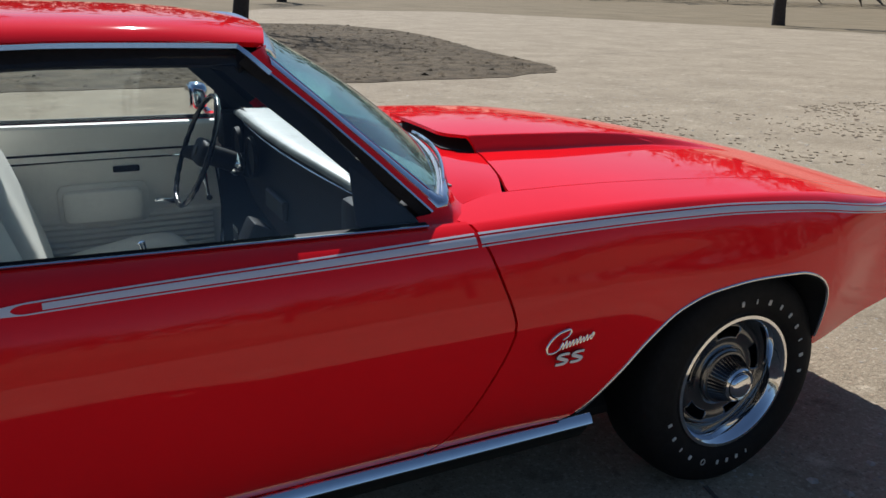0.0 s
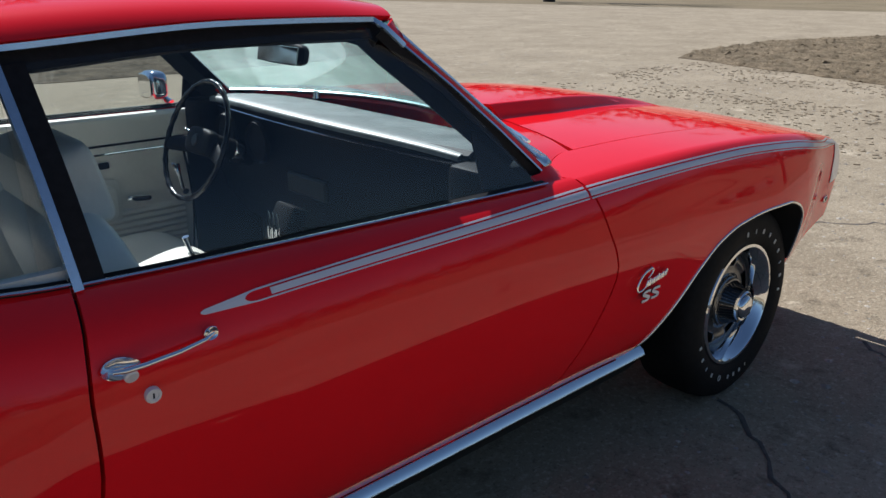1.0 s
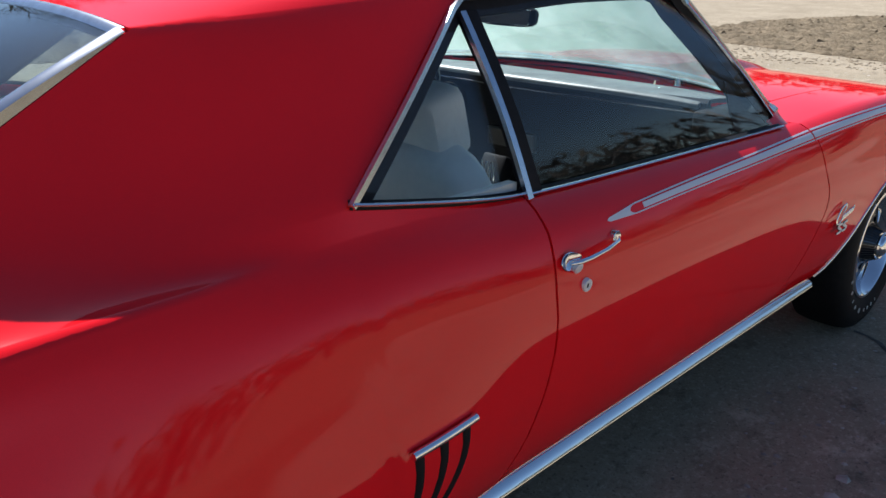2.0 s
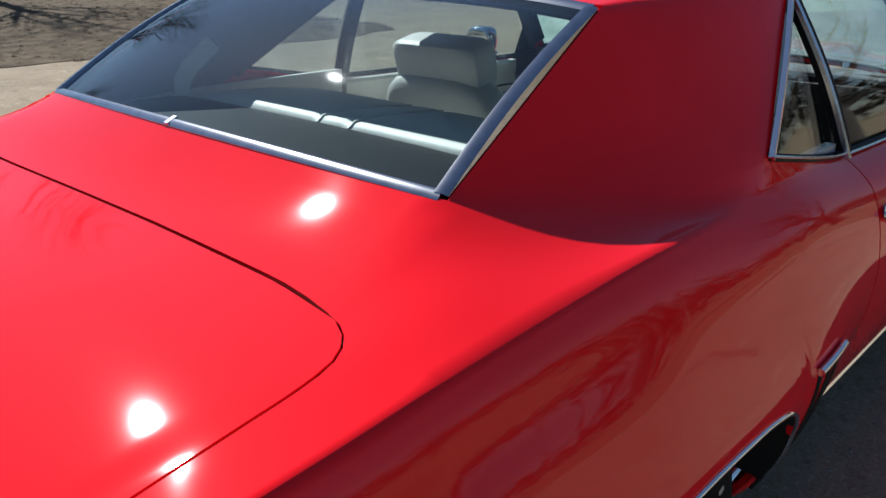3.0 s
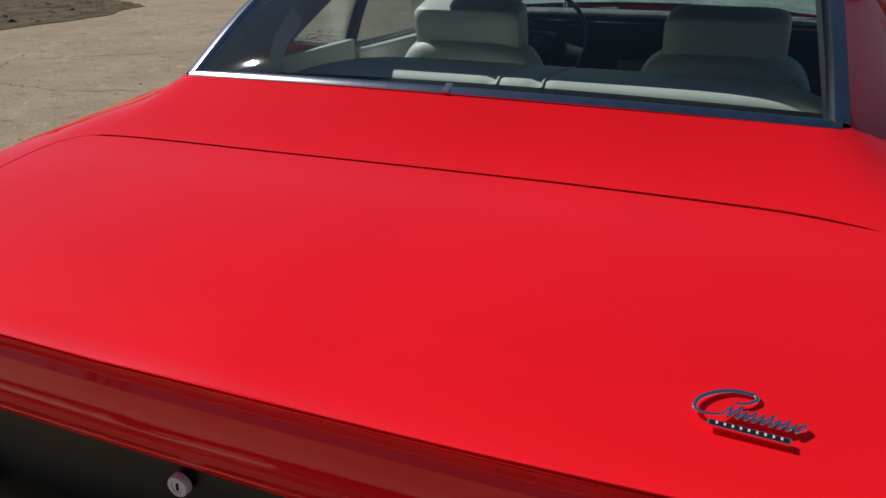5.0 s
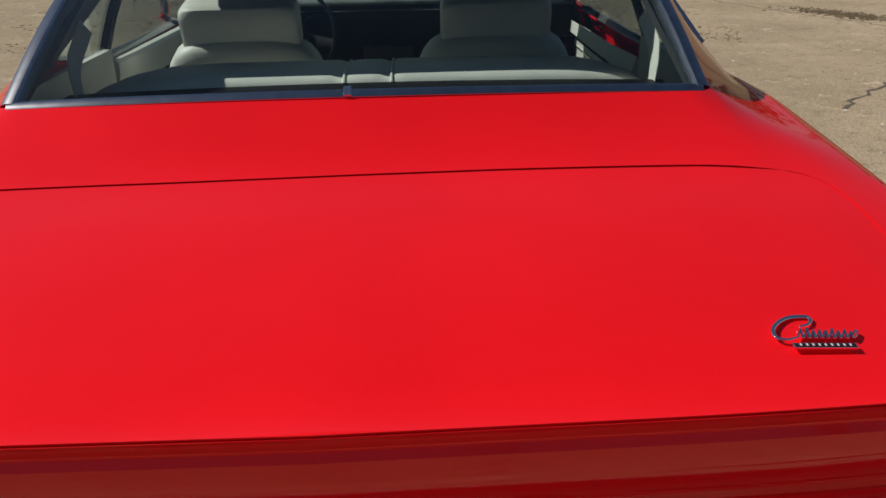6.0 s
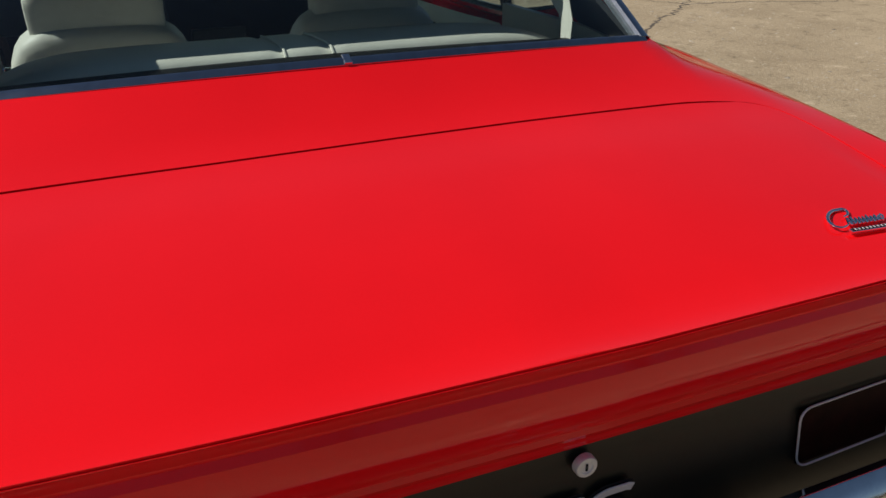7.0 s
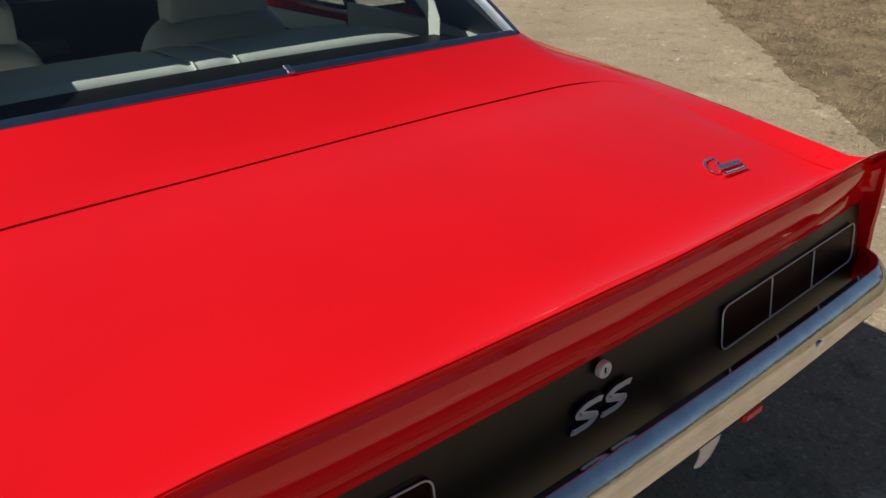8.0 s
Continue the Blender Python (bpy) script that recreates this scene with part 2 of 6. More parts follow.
# ---- the shape of the car: x forward from the front axle, y to its left, z up ----
# side surface: distance from the middle at a few heights, station by station
SX = [0.925, 0.90, 0.86, 0.78, 0.60, 0.25, 0.0, -0.45, -0.80, -1.30, -1.95, -2.35, -2.75, -3.15, -3.45, -3.72]
SIDE = {
    0.22: [0.570, 0.620, 0.645, 0.660, 0.700, 0.74, 0.75, 0.745, 0.745, 0.745, 0.745, 0.75, 0.77, 0.77, 0.75, 0.70],
    0.30: [0.600, 0.650, 0.672, 0.690, 0.730, 0.79, 0.80, 0.785, 0.775, 0.775, 0.775, 0.80, 0.82, 0.82, 0.80, 0.75],
    0.38: [0.630, 0.688, 0.710, 0.726, 0.757, 0.835, 0.85, 0.84, 0.835, 0.835, 0.835, 0.86, 0.875, 0.87, 0.84, 0.79],
    0.50: [0.660, 0.715, 0.735, 0.750, 0.783, 0.875, 0.90, 0.882, 0.878, 0.878, 0.878, 0.91, 0.925, 0.905, 0.868, 0.815],
    0.62: [0.665, 0.722, 0.746, 0.766, 0.797, 0.895, 0.918, 0.900, 0.898, 0.897, 0.896, 0.928, 0.932, 0.908, 0.874, 0.825],
    0.69: [0.655, 0.712, 0.740, 0.764, 0.801, 0.893, 0.912, 0.906, 0.904, 0.903, 0.901, 0.915, 0.914, 0.893, 0.866, 0.820],
    0.76: [0.650, 0.705, 0.735, 0.760, 0.800, 0.880, 0.896, 0.893, 0.893, 0.893, 0.893, 0.896, 0.890, 0.871, 0.845, 0.805],
}
_sy = {z: pchip(SX, ys) for z, ys in SIDE.items()}
# shoulder and belt edge
BX = [0.925, 0.90, 0.86, 0.78, 0.6, 0.25, 0, -0.45, -0.85, -1.3, -1.8, -1.95, -2.35, -2.7, -2.9, -3.1, -3.37, -3.57, -3.72]
EDGE_Y = pchip(BX, [0.610, 0.660, 0.692, 0.724, 0.768, 0.825, 0.838, 0.836, 0.824, 0.812, 0.800, 0.798, 0.808, 0.816, 0.812, 0.808, 0.801, 0.784, 0.730])
EDGE_Z = pchip(BX[:-1] + [-3.64, -3.68, -3.72], [0.712, 0.722, 0.735, 0.755, 0.788, 0.848, 0.872, 0.888, 0.882, 0.886, 0.893, 0.898, 0.922, 0.918, 0.906, 0.890, 0.863, 0.843, 0.840, 0.850, 0.872])
SHOULDER_Y = pchip(BX, [0.645, 0.703, 0.733, 0.757, 0.797, 0.855, 0.868, 0.868, 0.862, 0.862, 0.862, 0.862, 0.866, 0.861, 0.852, 0.846, 0.836, 0.815, 0.788])
SHOULDER_Z = pchip(BX, [0.685, 0.697, 0.712, 0.733, 0.765, 0.825, 0.848, 0.860, 0.856, 0.850, 0.846, 0.847, 0.860, 0.842, 0.828, 0.810, 0.785, 0.770, 0.762])


def side_y(x, z):
    """Half width of the body at the station x and the height z, up to the belt edge."""
    sz, ez = float(SHOULDER_Z(x)), float(EDGE_Z(x))
    zs = [k for k in SIDE if k < sz - 0.045] + [sz, (sz * 0.42 + ez * 0.58), ez]
    sy, ey = float(SHOULDER_Y(x)), float(EDGE_Y(x))
    ys = [float(_sy[k](x)) for k in zs[:-3]] + [sy, sy * 0.52 + ey * 0.48, ey]
    return float(pchip(zs, ys)(z))


# lower edge of the panels, with the wheel openings
ARCH_F = pchip([-0.56, -0.52, -0.45, -0.38, -0.30, -0.2, -0.05, 0.10, 0.18, 0.235, 0.265, 0.282, 0.297], [0.30, 0.36, 0.465, 0.555, 0.622, 0.655, 0.668, 0.662, 0.64, 0.60, 0.54, 0.46, 0.38])
ARCH_R = pchip([-3.24, -3.21, -3.15, -3.08, -2.98, -2.86, -2.74, -2.6, -2.49, -2.44, -2.41, -2.395, -2.38], [0.34, 0.385, 0.465, 0.535, 0.585, 0.612, 0.620, 0.616, 0.600, 0.578, 0.542, 0.46, 0.33])


def low_z(x):
    if -0.56 < x < 0.297:
        return float(ARCH_F(x))
    if x >= 0.297:
        return 0.38 + 0.055 * min(1, (x - 0.297) / 0.5)
    if -3.24 < x < -2.38:
        return float(ARCH_R(x))
    return 0.32 if x > -2.38 else 0.36 + 0.14 * min(1, max(0, (-3.26 - x) / 0.40)) ** 0.8


DOOR_F = pchip([0.30, 0.40, 0.50, 0.60, 0.635, 0.65, 0.665, 0.70, 0.77, 0.84, 0.88, 0.93], [-0.940, -0.886, -0.835, -0.789, -0.777, -0.774, -0.776, -0.786, -0.811, -0.838, -0.856, -0.90])
DOOR_R = pchip([0.30, 0.40, 0.50, 0.60, 0.66, 0.75, 0.83, 0.90], [-2.10, -2.065, -2.03, -2.005, -1.998, -1.996, -1.986, -1.970])

# hood and deck
HOOD_Z = pchip([0.93, 0.88, 0.82, 0.6, 0.3, 0.0, -0.35, -0.7, -0.95], [0.730, 0.752, 0.775, 0.815, 0.862, 0.893, 0.913, 0.925, 0.945])


def hood_z(x, y):
    e = float(EDGE_Z(x))
    return e + (float(HOOD_Z(x)) - e) * (1 - min(1, (abs(y) / float(EDGE_Y(x)))) ** 2)


def bulge(x, y):
    """The raised middle of the hood, open at its rear."""
    if not -0.72 < x < 0.62:
        return 0.0
    k = np.clip((0.62 - x) / 0.9, 0, 1)
    h = 0.046 * (k * k * (3 - 2 * k)) ** 0.6
    w = 0.13 + 0.13 * k
    s = np.clip((w + 0.019 - abs(y)) / 0.038, 0, 1)
    return float(h * s * s * (3 - 2 * s)) * (1 - 0.10 * (abs(y) / w) ** 2 if abs(y) < w else 1)


DX = [-2.93, -3.02, -3.14, -3.30, -3.45, -3.57, -3.64, -3.68, -3.72, -3.76, -3.785]
DECK = [(0.0, pchip(DX, [1.006, 0.966, 0.914, 0.897, 0.876, 0.849, 0.830, 0.836, 0.862, 0.900, 0.919])),
        (0.30, pchip(DX, [1.004, 0.964, 0.913, 0.895, 0.872, 0.843, 0.824, 0.830, 0.859, 0.902, 0.923])),
        (0.55, pchip(DX, [0.992, 0.955, 0.910, 0.887, 0.860, 0.833, 0.816, 0.827, 0.863, 0.911, 0.928])),
        (0.655, pchip(DX, [0.972, 0.940, 0.905, 0.881, 0.854, 0.829, 0.816, 0.830, 0.870, 0.905, 0.916])),
        (0.71, pchip(DX, [0.960, 0.930, 0.902, 0.877, 0.850, 0.830, 0.822, 0.836, 0.874, 0.896, 0.902]))]


def deck_z(x, y):
    ys = [k for k, _ in DECK] + [max(float(EDGE_Y(x)), 0.745)]
    zs = [float(f(x)) for _, f in DECK] + [float(EDGE_Z(x))]
    return float(pchip(ys, zs)(min(abs(y), ys[-1])))


def lip_x(y):
    """Plan of the spoiler's lip."""
    return float(pchip([0, 0.4, 0.6, 0.7, 0.78, 0.82], [-3.785, -3.778, -3.764, -3.744, -3.722, -3.706])(abs(y)))


LID_W = pchip([-3.143, -3.149, -3.160, -3.18, -3.21, -3.28, -3.80], [0.630, 0.656, 0.678, 0.697, 0.709, 0.714, 0.708])

# greenhouse
ROOF_EDGE_Y = pchip([-1.15, -1.256, -1.6, -1.985, -2.25, -2.535], [0.600, 0.622, 0.642, 0.640, 0.618, 0.572])
ROOF_EDGE_Z = pchip([-1.15, -1.256, -1.6, -1.985, -2.25, -2.535], [1.238, 1.252, 1.258, 1.236, 1.222, 1.202])
ROOF_MID_Z = pchip([-1.10, -1.35, -1.7, -2.1, -2.47, -2.56], [1.272, 1.300, 1.306, 1.290, 1.238, 1.217])


def arc(a, b, c, n):
    """A smooth curve from a through b to c."""
    a, b, c = map(np.array, (a, b, c))
    t = np.linspace(0, 1, n)[:, None]
    q = 2 * b - (a + c) / 2
    return a * (1 - t) ** 2 + 2 * q * t * (1 - t) + c * t * t


# ---- the car ----
car = thing("car", "red two-door coupe with white side stripes and chrome trim, parked", "car")


def both(fn):
    """Builds a mirrored pair: fn(1) for the left side, fn(-1) for the right."""
    return [fn(1), fn(-1)]


def flip(P, s):
    return np.array(P, float) * (1, s, 1)


NS = 25
UB = (1.985 - 1.235) / 1.30
US = np.concatenate([np.linspace(0, UB, 14), np.linspace(UB, 1, NS)[1:]])
NV = 29


def roof_grid():
    P = np.zeros((len(US), NV, 3))
    for i, u in enumerate(US):
        xs = -1.235 - 1.30 * u
        ey, ez = float(ROOF_EDGE_Y(xs)), float(ROOF_EDGE_Z(xs))
        for j, v in enumerate(np.sin(np.linspace(-1, 1, NV) * np.pi / 2)):
            f, r = -1.155 - 0.08 * v * v, -2.528 - 0.007 * v * v
            xm = -1.155 - 1.373 * u
            P[i, j] = (f + (r - f) * u, v * ey, ez + (float(ROOF_MID_Z(xm)) - ez) * ((0.35 + 0.65 * u ** 4) * (1 - abs(v) ** 3.0) + 0.65 * (1 - u ** 4) * (1 - abs(v) ** 18)))
    return P


ROOF = roof_grid()
RAIL = ROOF[13:, -1]                      # left roof edge from the quarter window's top to the rear window's top
M_LINE = arc((-2.353, 0.791, 0.966), (-2.63, 0.742, 0.957), (-2.926, 0.611, 0.982), NS)


def sail_grid(n=13):
    P = np.zeros((NS, n, 3))
    t = np.linspace(0, 1, n)[:, None]
    for i in range(NS):
        a, b = M_LINE[i], RAIL[i]
        k = math.sin(math.pi * i / (NS - 1))
        p1 = a + (b - a) * 0.30 + np.array((0, -0.022 * k, -0.004 * k))
        p2 = a + (b - a) * 0.72 + np.array((0, 0.010 * k, 0.012 * k))
        P[i] = a * (1 - t) ** 3 + 3 * p1 * t * (1 - t) ** 2 + 3 * p2 * t * t * (1 - t) + b * t ** 3
    return P


VZ = np.concatenate([np.linspace(0, 0.68, 13), np.linspace(0.68, 1, 13)[1:]])
TUL = 7


def quarter_grid():
    xs = [-1.972 - 0.36 * k for k in np.linspace(0, 1, 12)][:-1] + [-2.333, -2.343]
    ms = []
    for x in xs:
        w = (x + 1.972) / (-2.353 + 1.972)
        y0, z0 = float(EDGE_Y(x)) - 0.012, float(EDGE_Z(x)) + 0.005
        ms.append((x, y0 + (0.791 - y0) * w ** 3, z0 + (0.966 - z0) * w ** 2))
    ms += [tuple(p) for p in M_LINE]
    for x in np.linspace(-2.926, -3.143, TUL)[1:]:
        w = (x + 2.926) / (-3.143 + 2.926)
        ms.append((x, 0.611 + (0.632 - 0.611) * w, 0.907 + 0.075 * (1 - w) ** 1.4))
    for x in np.concatenate([[-3.150, -3.160, -3.175, -3.195, -3.22], np.linspace(-3.25, -3.72, 20)]):
        ms.append((x, float(LID_W(x)) + 0.004, 0.0))
    P = []
    for x0, my, mz in ms:
        w = np.clip((x0 + 2.32) / (-1.972 + 2.32), 0, 1)
        blend = np.clip((-2.926 - x0) / 0.217, 0, 1)
        row = []
        for v in VZ:
            x = x0
            for _ in range(3):
                z = low_z(x) + (float(EDGE_Z(x)) - low_z(x)) * v
                x = x0 + (float(DOOR_R(z)) - 0.003 + 1.972) * w
            row.append([x, side_y(x, z), z])
        ey, ez = float(EDGE_Y(x0)), float(EDGE_Z(x0))
        for t in np.linspace(0, 1, 9)[1:]:
            y = ey + (my - ey) * t
            zs = ez + (mz - ez) * t - 0.010 * math.sin(math.pi * t) * (1 - blend) * np.clip((-2.353 - x0) / 0.25, 0, 1) ** 2
            zd = deck_z(x0, y)
            z = zd if mz == 0 else zs + (zd - zs) * blend ** 1.5 * (3 - 2 * blend)
            row.append([x0 + (w * 0.0), y, z])
        for p in row:
            if p[0] < -3.45:
                p[0] = -3.45 + (p[0] + 3.45) * ((lip_x(p[1]) + 3.45) / (-3.72 + 3.45))
        P.append(row)
    return np.array(P)


QUARTER = quarter_grid()
QN = 13                                   # stations in front of the rear side window's corner


def lid_edge(y):
    """The front edge of the trunk lid sits a little unevenly."""
    return 0.010 * float(np.clip((0.28 - y) / 0.5, 0, 1)) * float(np.clip((y + 0.67) / 0.14, 0, 1))


def tulip_grid():
    side = QUARTER[QN + NS - 1: QN + NS - 1 + TUL, -1]
    win = arc((-2.926, -0.611, 0.982), (-2.966, 0, 0.997), (-2.926, 0.611, 0.982), NV)
    P = np.zeros((TUL, NV, 3))
    for j in range(TUL):
        k = j / (TUL - 1)
        for i, v in enumerate(np.linspace(-1, 1, NV)):
            x = win[i, 0] + (-3.143 - win[i, 0]) * k
            y = win[i, 1] + (v * side[-1, 1] - win[i, 1]) * k
            edge = -3.143 + lid_edge(v * side[-1, 1])
            x += (edge + 3.143) * k
            zl = deck_z(edge, v * side[-1, 1])
            z = zl + (win[i, 2] - zl) * (1 - k) ** 1.4
            P[j, i] = (x, y, z)
        w = np.abs(np.linspace(-1, 1, NV)) ** 4
        P[j, :, 2] += w * (side[j, 2] - P[j, -1, 2])
        P[j, -1], P[j, 0] = side[j], side[j] * (1, -1, 1)
    return P


def shell():
    bm = bmesh.new()
    sail = sail_grid()
    for P, out in ((ROOF, (0, 0, 1)), (sail, (0, 1, 0.3)), (flip(sail, -1), (0, -1, 0.3)), (QUARTER, (0, 1, 0.3)), (flip(QUARTER, -1), (0, -1, 0.3)), (tulip_grid(), (0, 0, 1))):
        if normals(P).mean((0, 1)) @ np.array(out) < 0:
            P = P[::-1]
        nu, nv, _ = P.shape
        vs = [bm.verts.new(p) for p in P.reshape(-1, 3)]
        for q in grid_faces(nu, nv):
            bm.faces.new([vs[i] for i in reversed(q)])
    bmesh.ops.remove_doubles(bm, verts=bm.verts, dist=0.004)
    me = bpy.data.meshes.new("body_shell")
    bm.to_mesh(me)
    bm.free()
    me.polygons.foreach_set("use_smooth", [True] * len(me.polygons))
    return me


body = part("body_shell", shell(), RED, car, "red roof, pillars and quarter panels in one skin")
sol = body.modifiers.new("thickness", "SOLIDIFY")
sol.thickness, sol.offset = 0.012, -1
split = body.modifiers.new("crisp_rims", "EDGE_SPLIT")
split.split_angle = radians(62)


def door_panel(s):
    us = np.linspace(0, 1, 34)
    P = []
    for v in list(VZ) + [1.02, 1.04]:
        row = []
        for u in us:
            x = -1.4
            for _ in range(3):
                z = low_z(x) + (float(EDGE_Z(x)) - low_z(x)) * min(v, 1)
                a, b = float(DOOR_F(z)) - 0.0038, float(DOOR_R(z)) + 0.0035
                x = a + (b - a) * u
            y = side_y(x, z) - (0.4 * (v - 1) if v > 1 else 0)
            row.append((x, s * y, z + (0.1 * (v - 1) if v > 1 else 0)))
        P.append(row)
    d = part("door", panel("door", P, 0.02, (0, s, 0.2)), RED, car, "red door skin")
    return d


doors = both(door_panel)
HOOD_W = pchip([0.92, 0.87, 0.80, 0.5, 0.0, -0.68, -0.72], [0.560, 0.580, 0.60, 0.635, 0.665, 0.655, 0.655])


def fender_panel(s):
    xs = np.concatenate([[0.924, 0.918, 0.910, 0.900, 0.888, 0.872], np.linspace(0.855, 0.30, 20), [0.27, 0.262, 0.255, 0.248, 0.24, 0.225, 0.21], np.linspace(0.19, -0.54, 34), np.linspace(-0.56, -0.856, 12)])
    P = []
    for x0 in xs:
        w = np.clip((-0.56 - x0) / 0.296, 0, 1)
        row = []
        for v in VZ:
            x = x0
            for _ in range(3):
                z = low_z(x) + (float(EDGE_Z(x)) - low_z(x)) * v
                x = x0 + (float(DOOR_F(z)) + 0.0032 + 0.856) * w
            row.append((x, s * side_y(x, z), z))
        ey = float(EDGE_Y(x0))
        my = float(HOOD_W(x0)) + 0.004 if x0 > -0.69 else 0.66 + (0.76 - 0.66) * ((-0.69 - x0) / 0.166) ** 1.3
        for t in np.linspace(0, 1, 8)[1:]:
            y = ey + (my - ey) * t
            row.append((x0 - 0.04 * w * t, s * y, hood_z(x0, y)))
        P.append(row)
    return part("fender", panel("fender", P, 0.012, (0, s, 0.3)), RED, car, "red front fender")


both(fender_panel)


HOOD_END = pchip([0.0, 0.17, 0.205, 0.245, 0.275, 0.40, 0.55, 0.63, 0.67], [-0.628, -0.626, -0.612, -0.562, -0.545, -0.575, -0.622, -0.655, -0.668])


HOOD_V = np.unique(np.concatenate([np.linspace(-1, 1, 41), np.linspace(0.15, 0.48, 60), -np.linspace(0.15, 0.48, 60)]).round(4))


def hood_panel():
    us = np.concatenate([np.linspace(0, 0.15, 7), np.linspace(0.17, 0.93, 44), np.linspace(0.94, 1, 7)])
    P = []
    for u in us:
        row = []
        for v in HOOD_V:
            x = -0.2
            for _ in range(3):
                y = v * float(HOOD_W(x))
                x = 0.918 + (float(HOOD_END(abs(y))) - 0.918) * u
            row.append((x, y, hood_z(x, y) + bulge(x, y)))
        P.append(row)
    h = part("hood", panel("hood", P, 0.010, (0, 0, 1), 60), RED, car, "red hood with a raised rear-facing scoop")
    Q = [[(x, y, hood_z(x, y) + dz) for y in np.linspace(-0.262, 0.262, 17)] for x, dz in ((-0.50, 0.012), (-0.52, 0.002), (-0.56, -0.003), (-0.60, -0.003))]
    part("scoop_mouth", panel("scoop_mouth", Q, 0.004, (0, 0, 1)), DARK, h, "black mouth of the hood scoop")
    return h


hood_panel()


WS_BASE = arc((-0.900, -0.745, 0.930), (-0.69, 0, 0.950), (-0.900, 0.745, 0.930), 41)
WS_TOP = arc((-1.232, -0.624, 1.227), (-1.155, 0, 1.268), (-1.232, 0.624, 1.227), 41)
WS = np.array([WS_BASE * (1 - t) + WS_TOP * t + np.array((0.014, 0, 0.014)) * math.sin(math.pi * t) * (1 - np.abs(np.linspace(-1, 1, 41)) ** 4)[:, None] for t in np.linspace(0, 1, 10)])


def cowl():
    ys = np.linspace(-1, 1, 41)
    P = []
    for t in np.linspace(0, 1, 9):
        x0 = -0.667 + (-0.856 + 0.667) * t
        w = (-0.56 - x0) / 0.296
        my = 0.656 if x0 > -0.69 else 0.656 + 0.10 * ((-0.69 - x0) / 0.166) ** 1.3
        side = np.array((x0 - 0.04 * w, my, hood_z(x0, my) - 0.001))
        row = []
        for v, p in zip(ys, WS_BASE):
            yf = v * 0.652
            mouth = abs(yf) < 0.262
            xf = -0.565 if mouth else float(HOOD_END(abs(yf))) - 0.005
            zf = hood_z(xf, yf) - (0.008 if mouth else 0.001)
            q = np.array((xf, yf, zf)) * (1 - t) + np.array((p[0] + 0.012, p[1], p[2] - 0.012)) * t
            e = np.array((float(HOOD_END(0.652)) - 0.005, 0.652, hood_z(-0.66, 0.652))) * (1 - t) + np.array((WS_BASE[-1][0] + 0.012, 0.745, 0.918)) * t
            q = q + (side - e) * np.array((1, np.sign(v), 1)) * abs(v) ** 8
            row.append(q)
        P.append(row)
    c = part("cowl", panel("cowl", P, 0.01, (0, 0, 1)), RED, car, "red cowl panel below the windshield")
    P = []
    for t in np.linspace(0.0, 0.60, 8):
        row = []
        for y in np.linspace(-0.25, 0.25, 21):
            a = np.array((-0.565, y, hood_z(-0.565, y) - 0.008))
            b = np.array([float(np.interp(y, WS_BASE[:, 1], WS_BASE[:, k])) for k in range(3)]) + np.array((0.012, 0, -0.012))
            row.append(a * (1 - t) + b * t + np.array((0, 0, 0.004)))
        P.append(row)
    part("cowl_screen", panel("cowl_screen", P, 0.002, (0, 0, 1)), DARK, c, "black screen behind the hood scoop")
    for s in (-1, 1):
        k = np.linspace(0, 1, 12)
        yb = s * (0.66 - 0.52 * k)
        xb = np.interp(yb, WS_BASE[:, 1], WS_BASE[:, 0])
        zb = np.interp(yb, WS_BASE[:, 1], WS_BASE[:, 2])
        blade = [(a + 0.012, b, z + 0.010 + 0.006 * math.sin(math.pi * q)) for a, b, z, q in zip(xb, yb, zb, k)]
        w = part("wiper", tube("wiper", blade, 0.0045, 6), CHROME, c, "bright wiper arm at rest")
        part("rubber_blade", tube("rubber_blade", [(a, b, z - 0.006) for a, b, z in blade[1:]], 0.004, 6), SEAL, w)
        part("wiper_pivot", tube("wiper_pivot", [(-0.755, s * 0.40, 0.925), (-0.757, s * 0.40, 0.948)], [0.015, 0.010], 12), CHROME, w)


cowl()


def windshield():
    g = part("windshield", panel("windshield", WS, 0.005, (1, 0, 1)), WINDSHIELD, car, "curved clear windshield")
    g.visible_shadow = False
    # the bottom moulding widens round the lower corners
    P = []
    for a, out, up in ((0.0, -0.006, 0.002), (0.15, 0.0, 0.006), (0.7, 0.0, 0.005), (1.0, 0.004, -0.008)):
        row = []
        for p in WS_BASE:
            k = np.clip((abs(p[1]) - 0.52) / 0.22, 0, 1)
            w = 0.014 + 0.004 * k
            row.append((p[0] + w * a * (1 - 0.15 * k) + out, p[1] + math.copysign(w * a * 0.45 * k, p[1]), p[2] + up - 0.25 * w * a))
        P.append(row)
    part("windshield_trim", panel("windshield_trim", P, 0.004, (0.5, 0, 1)), DULL, g, "bright windshield trim, wider at the corners")
    P = [[np.array(p) + np.array(o) for p in WS_TOP] for o in ((-0.020, 0, 0.014), (-0.012, 0, 0.019), (0.010, 0, 0.008), (0.020, 0, -0.006))]
    part("windshield_trim", panel("windshield_trim", P, 0.004, (0.5, 0, 1)), DULL, g, "bright trim along the roof edge")
    for line in (WS[:, 0], WS[:, -1]):
        part("windshield_trim", sweep("windshield_trim", line, [(-0.003, -0.004), (-0.002, 0.003), (0.002, 0.003), (0.003, -0.004)], (0.5, line[0, 1], 0.5)), DULL, g, "thin bright side trim")
    return g


windshield()


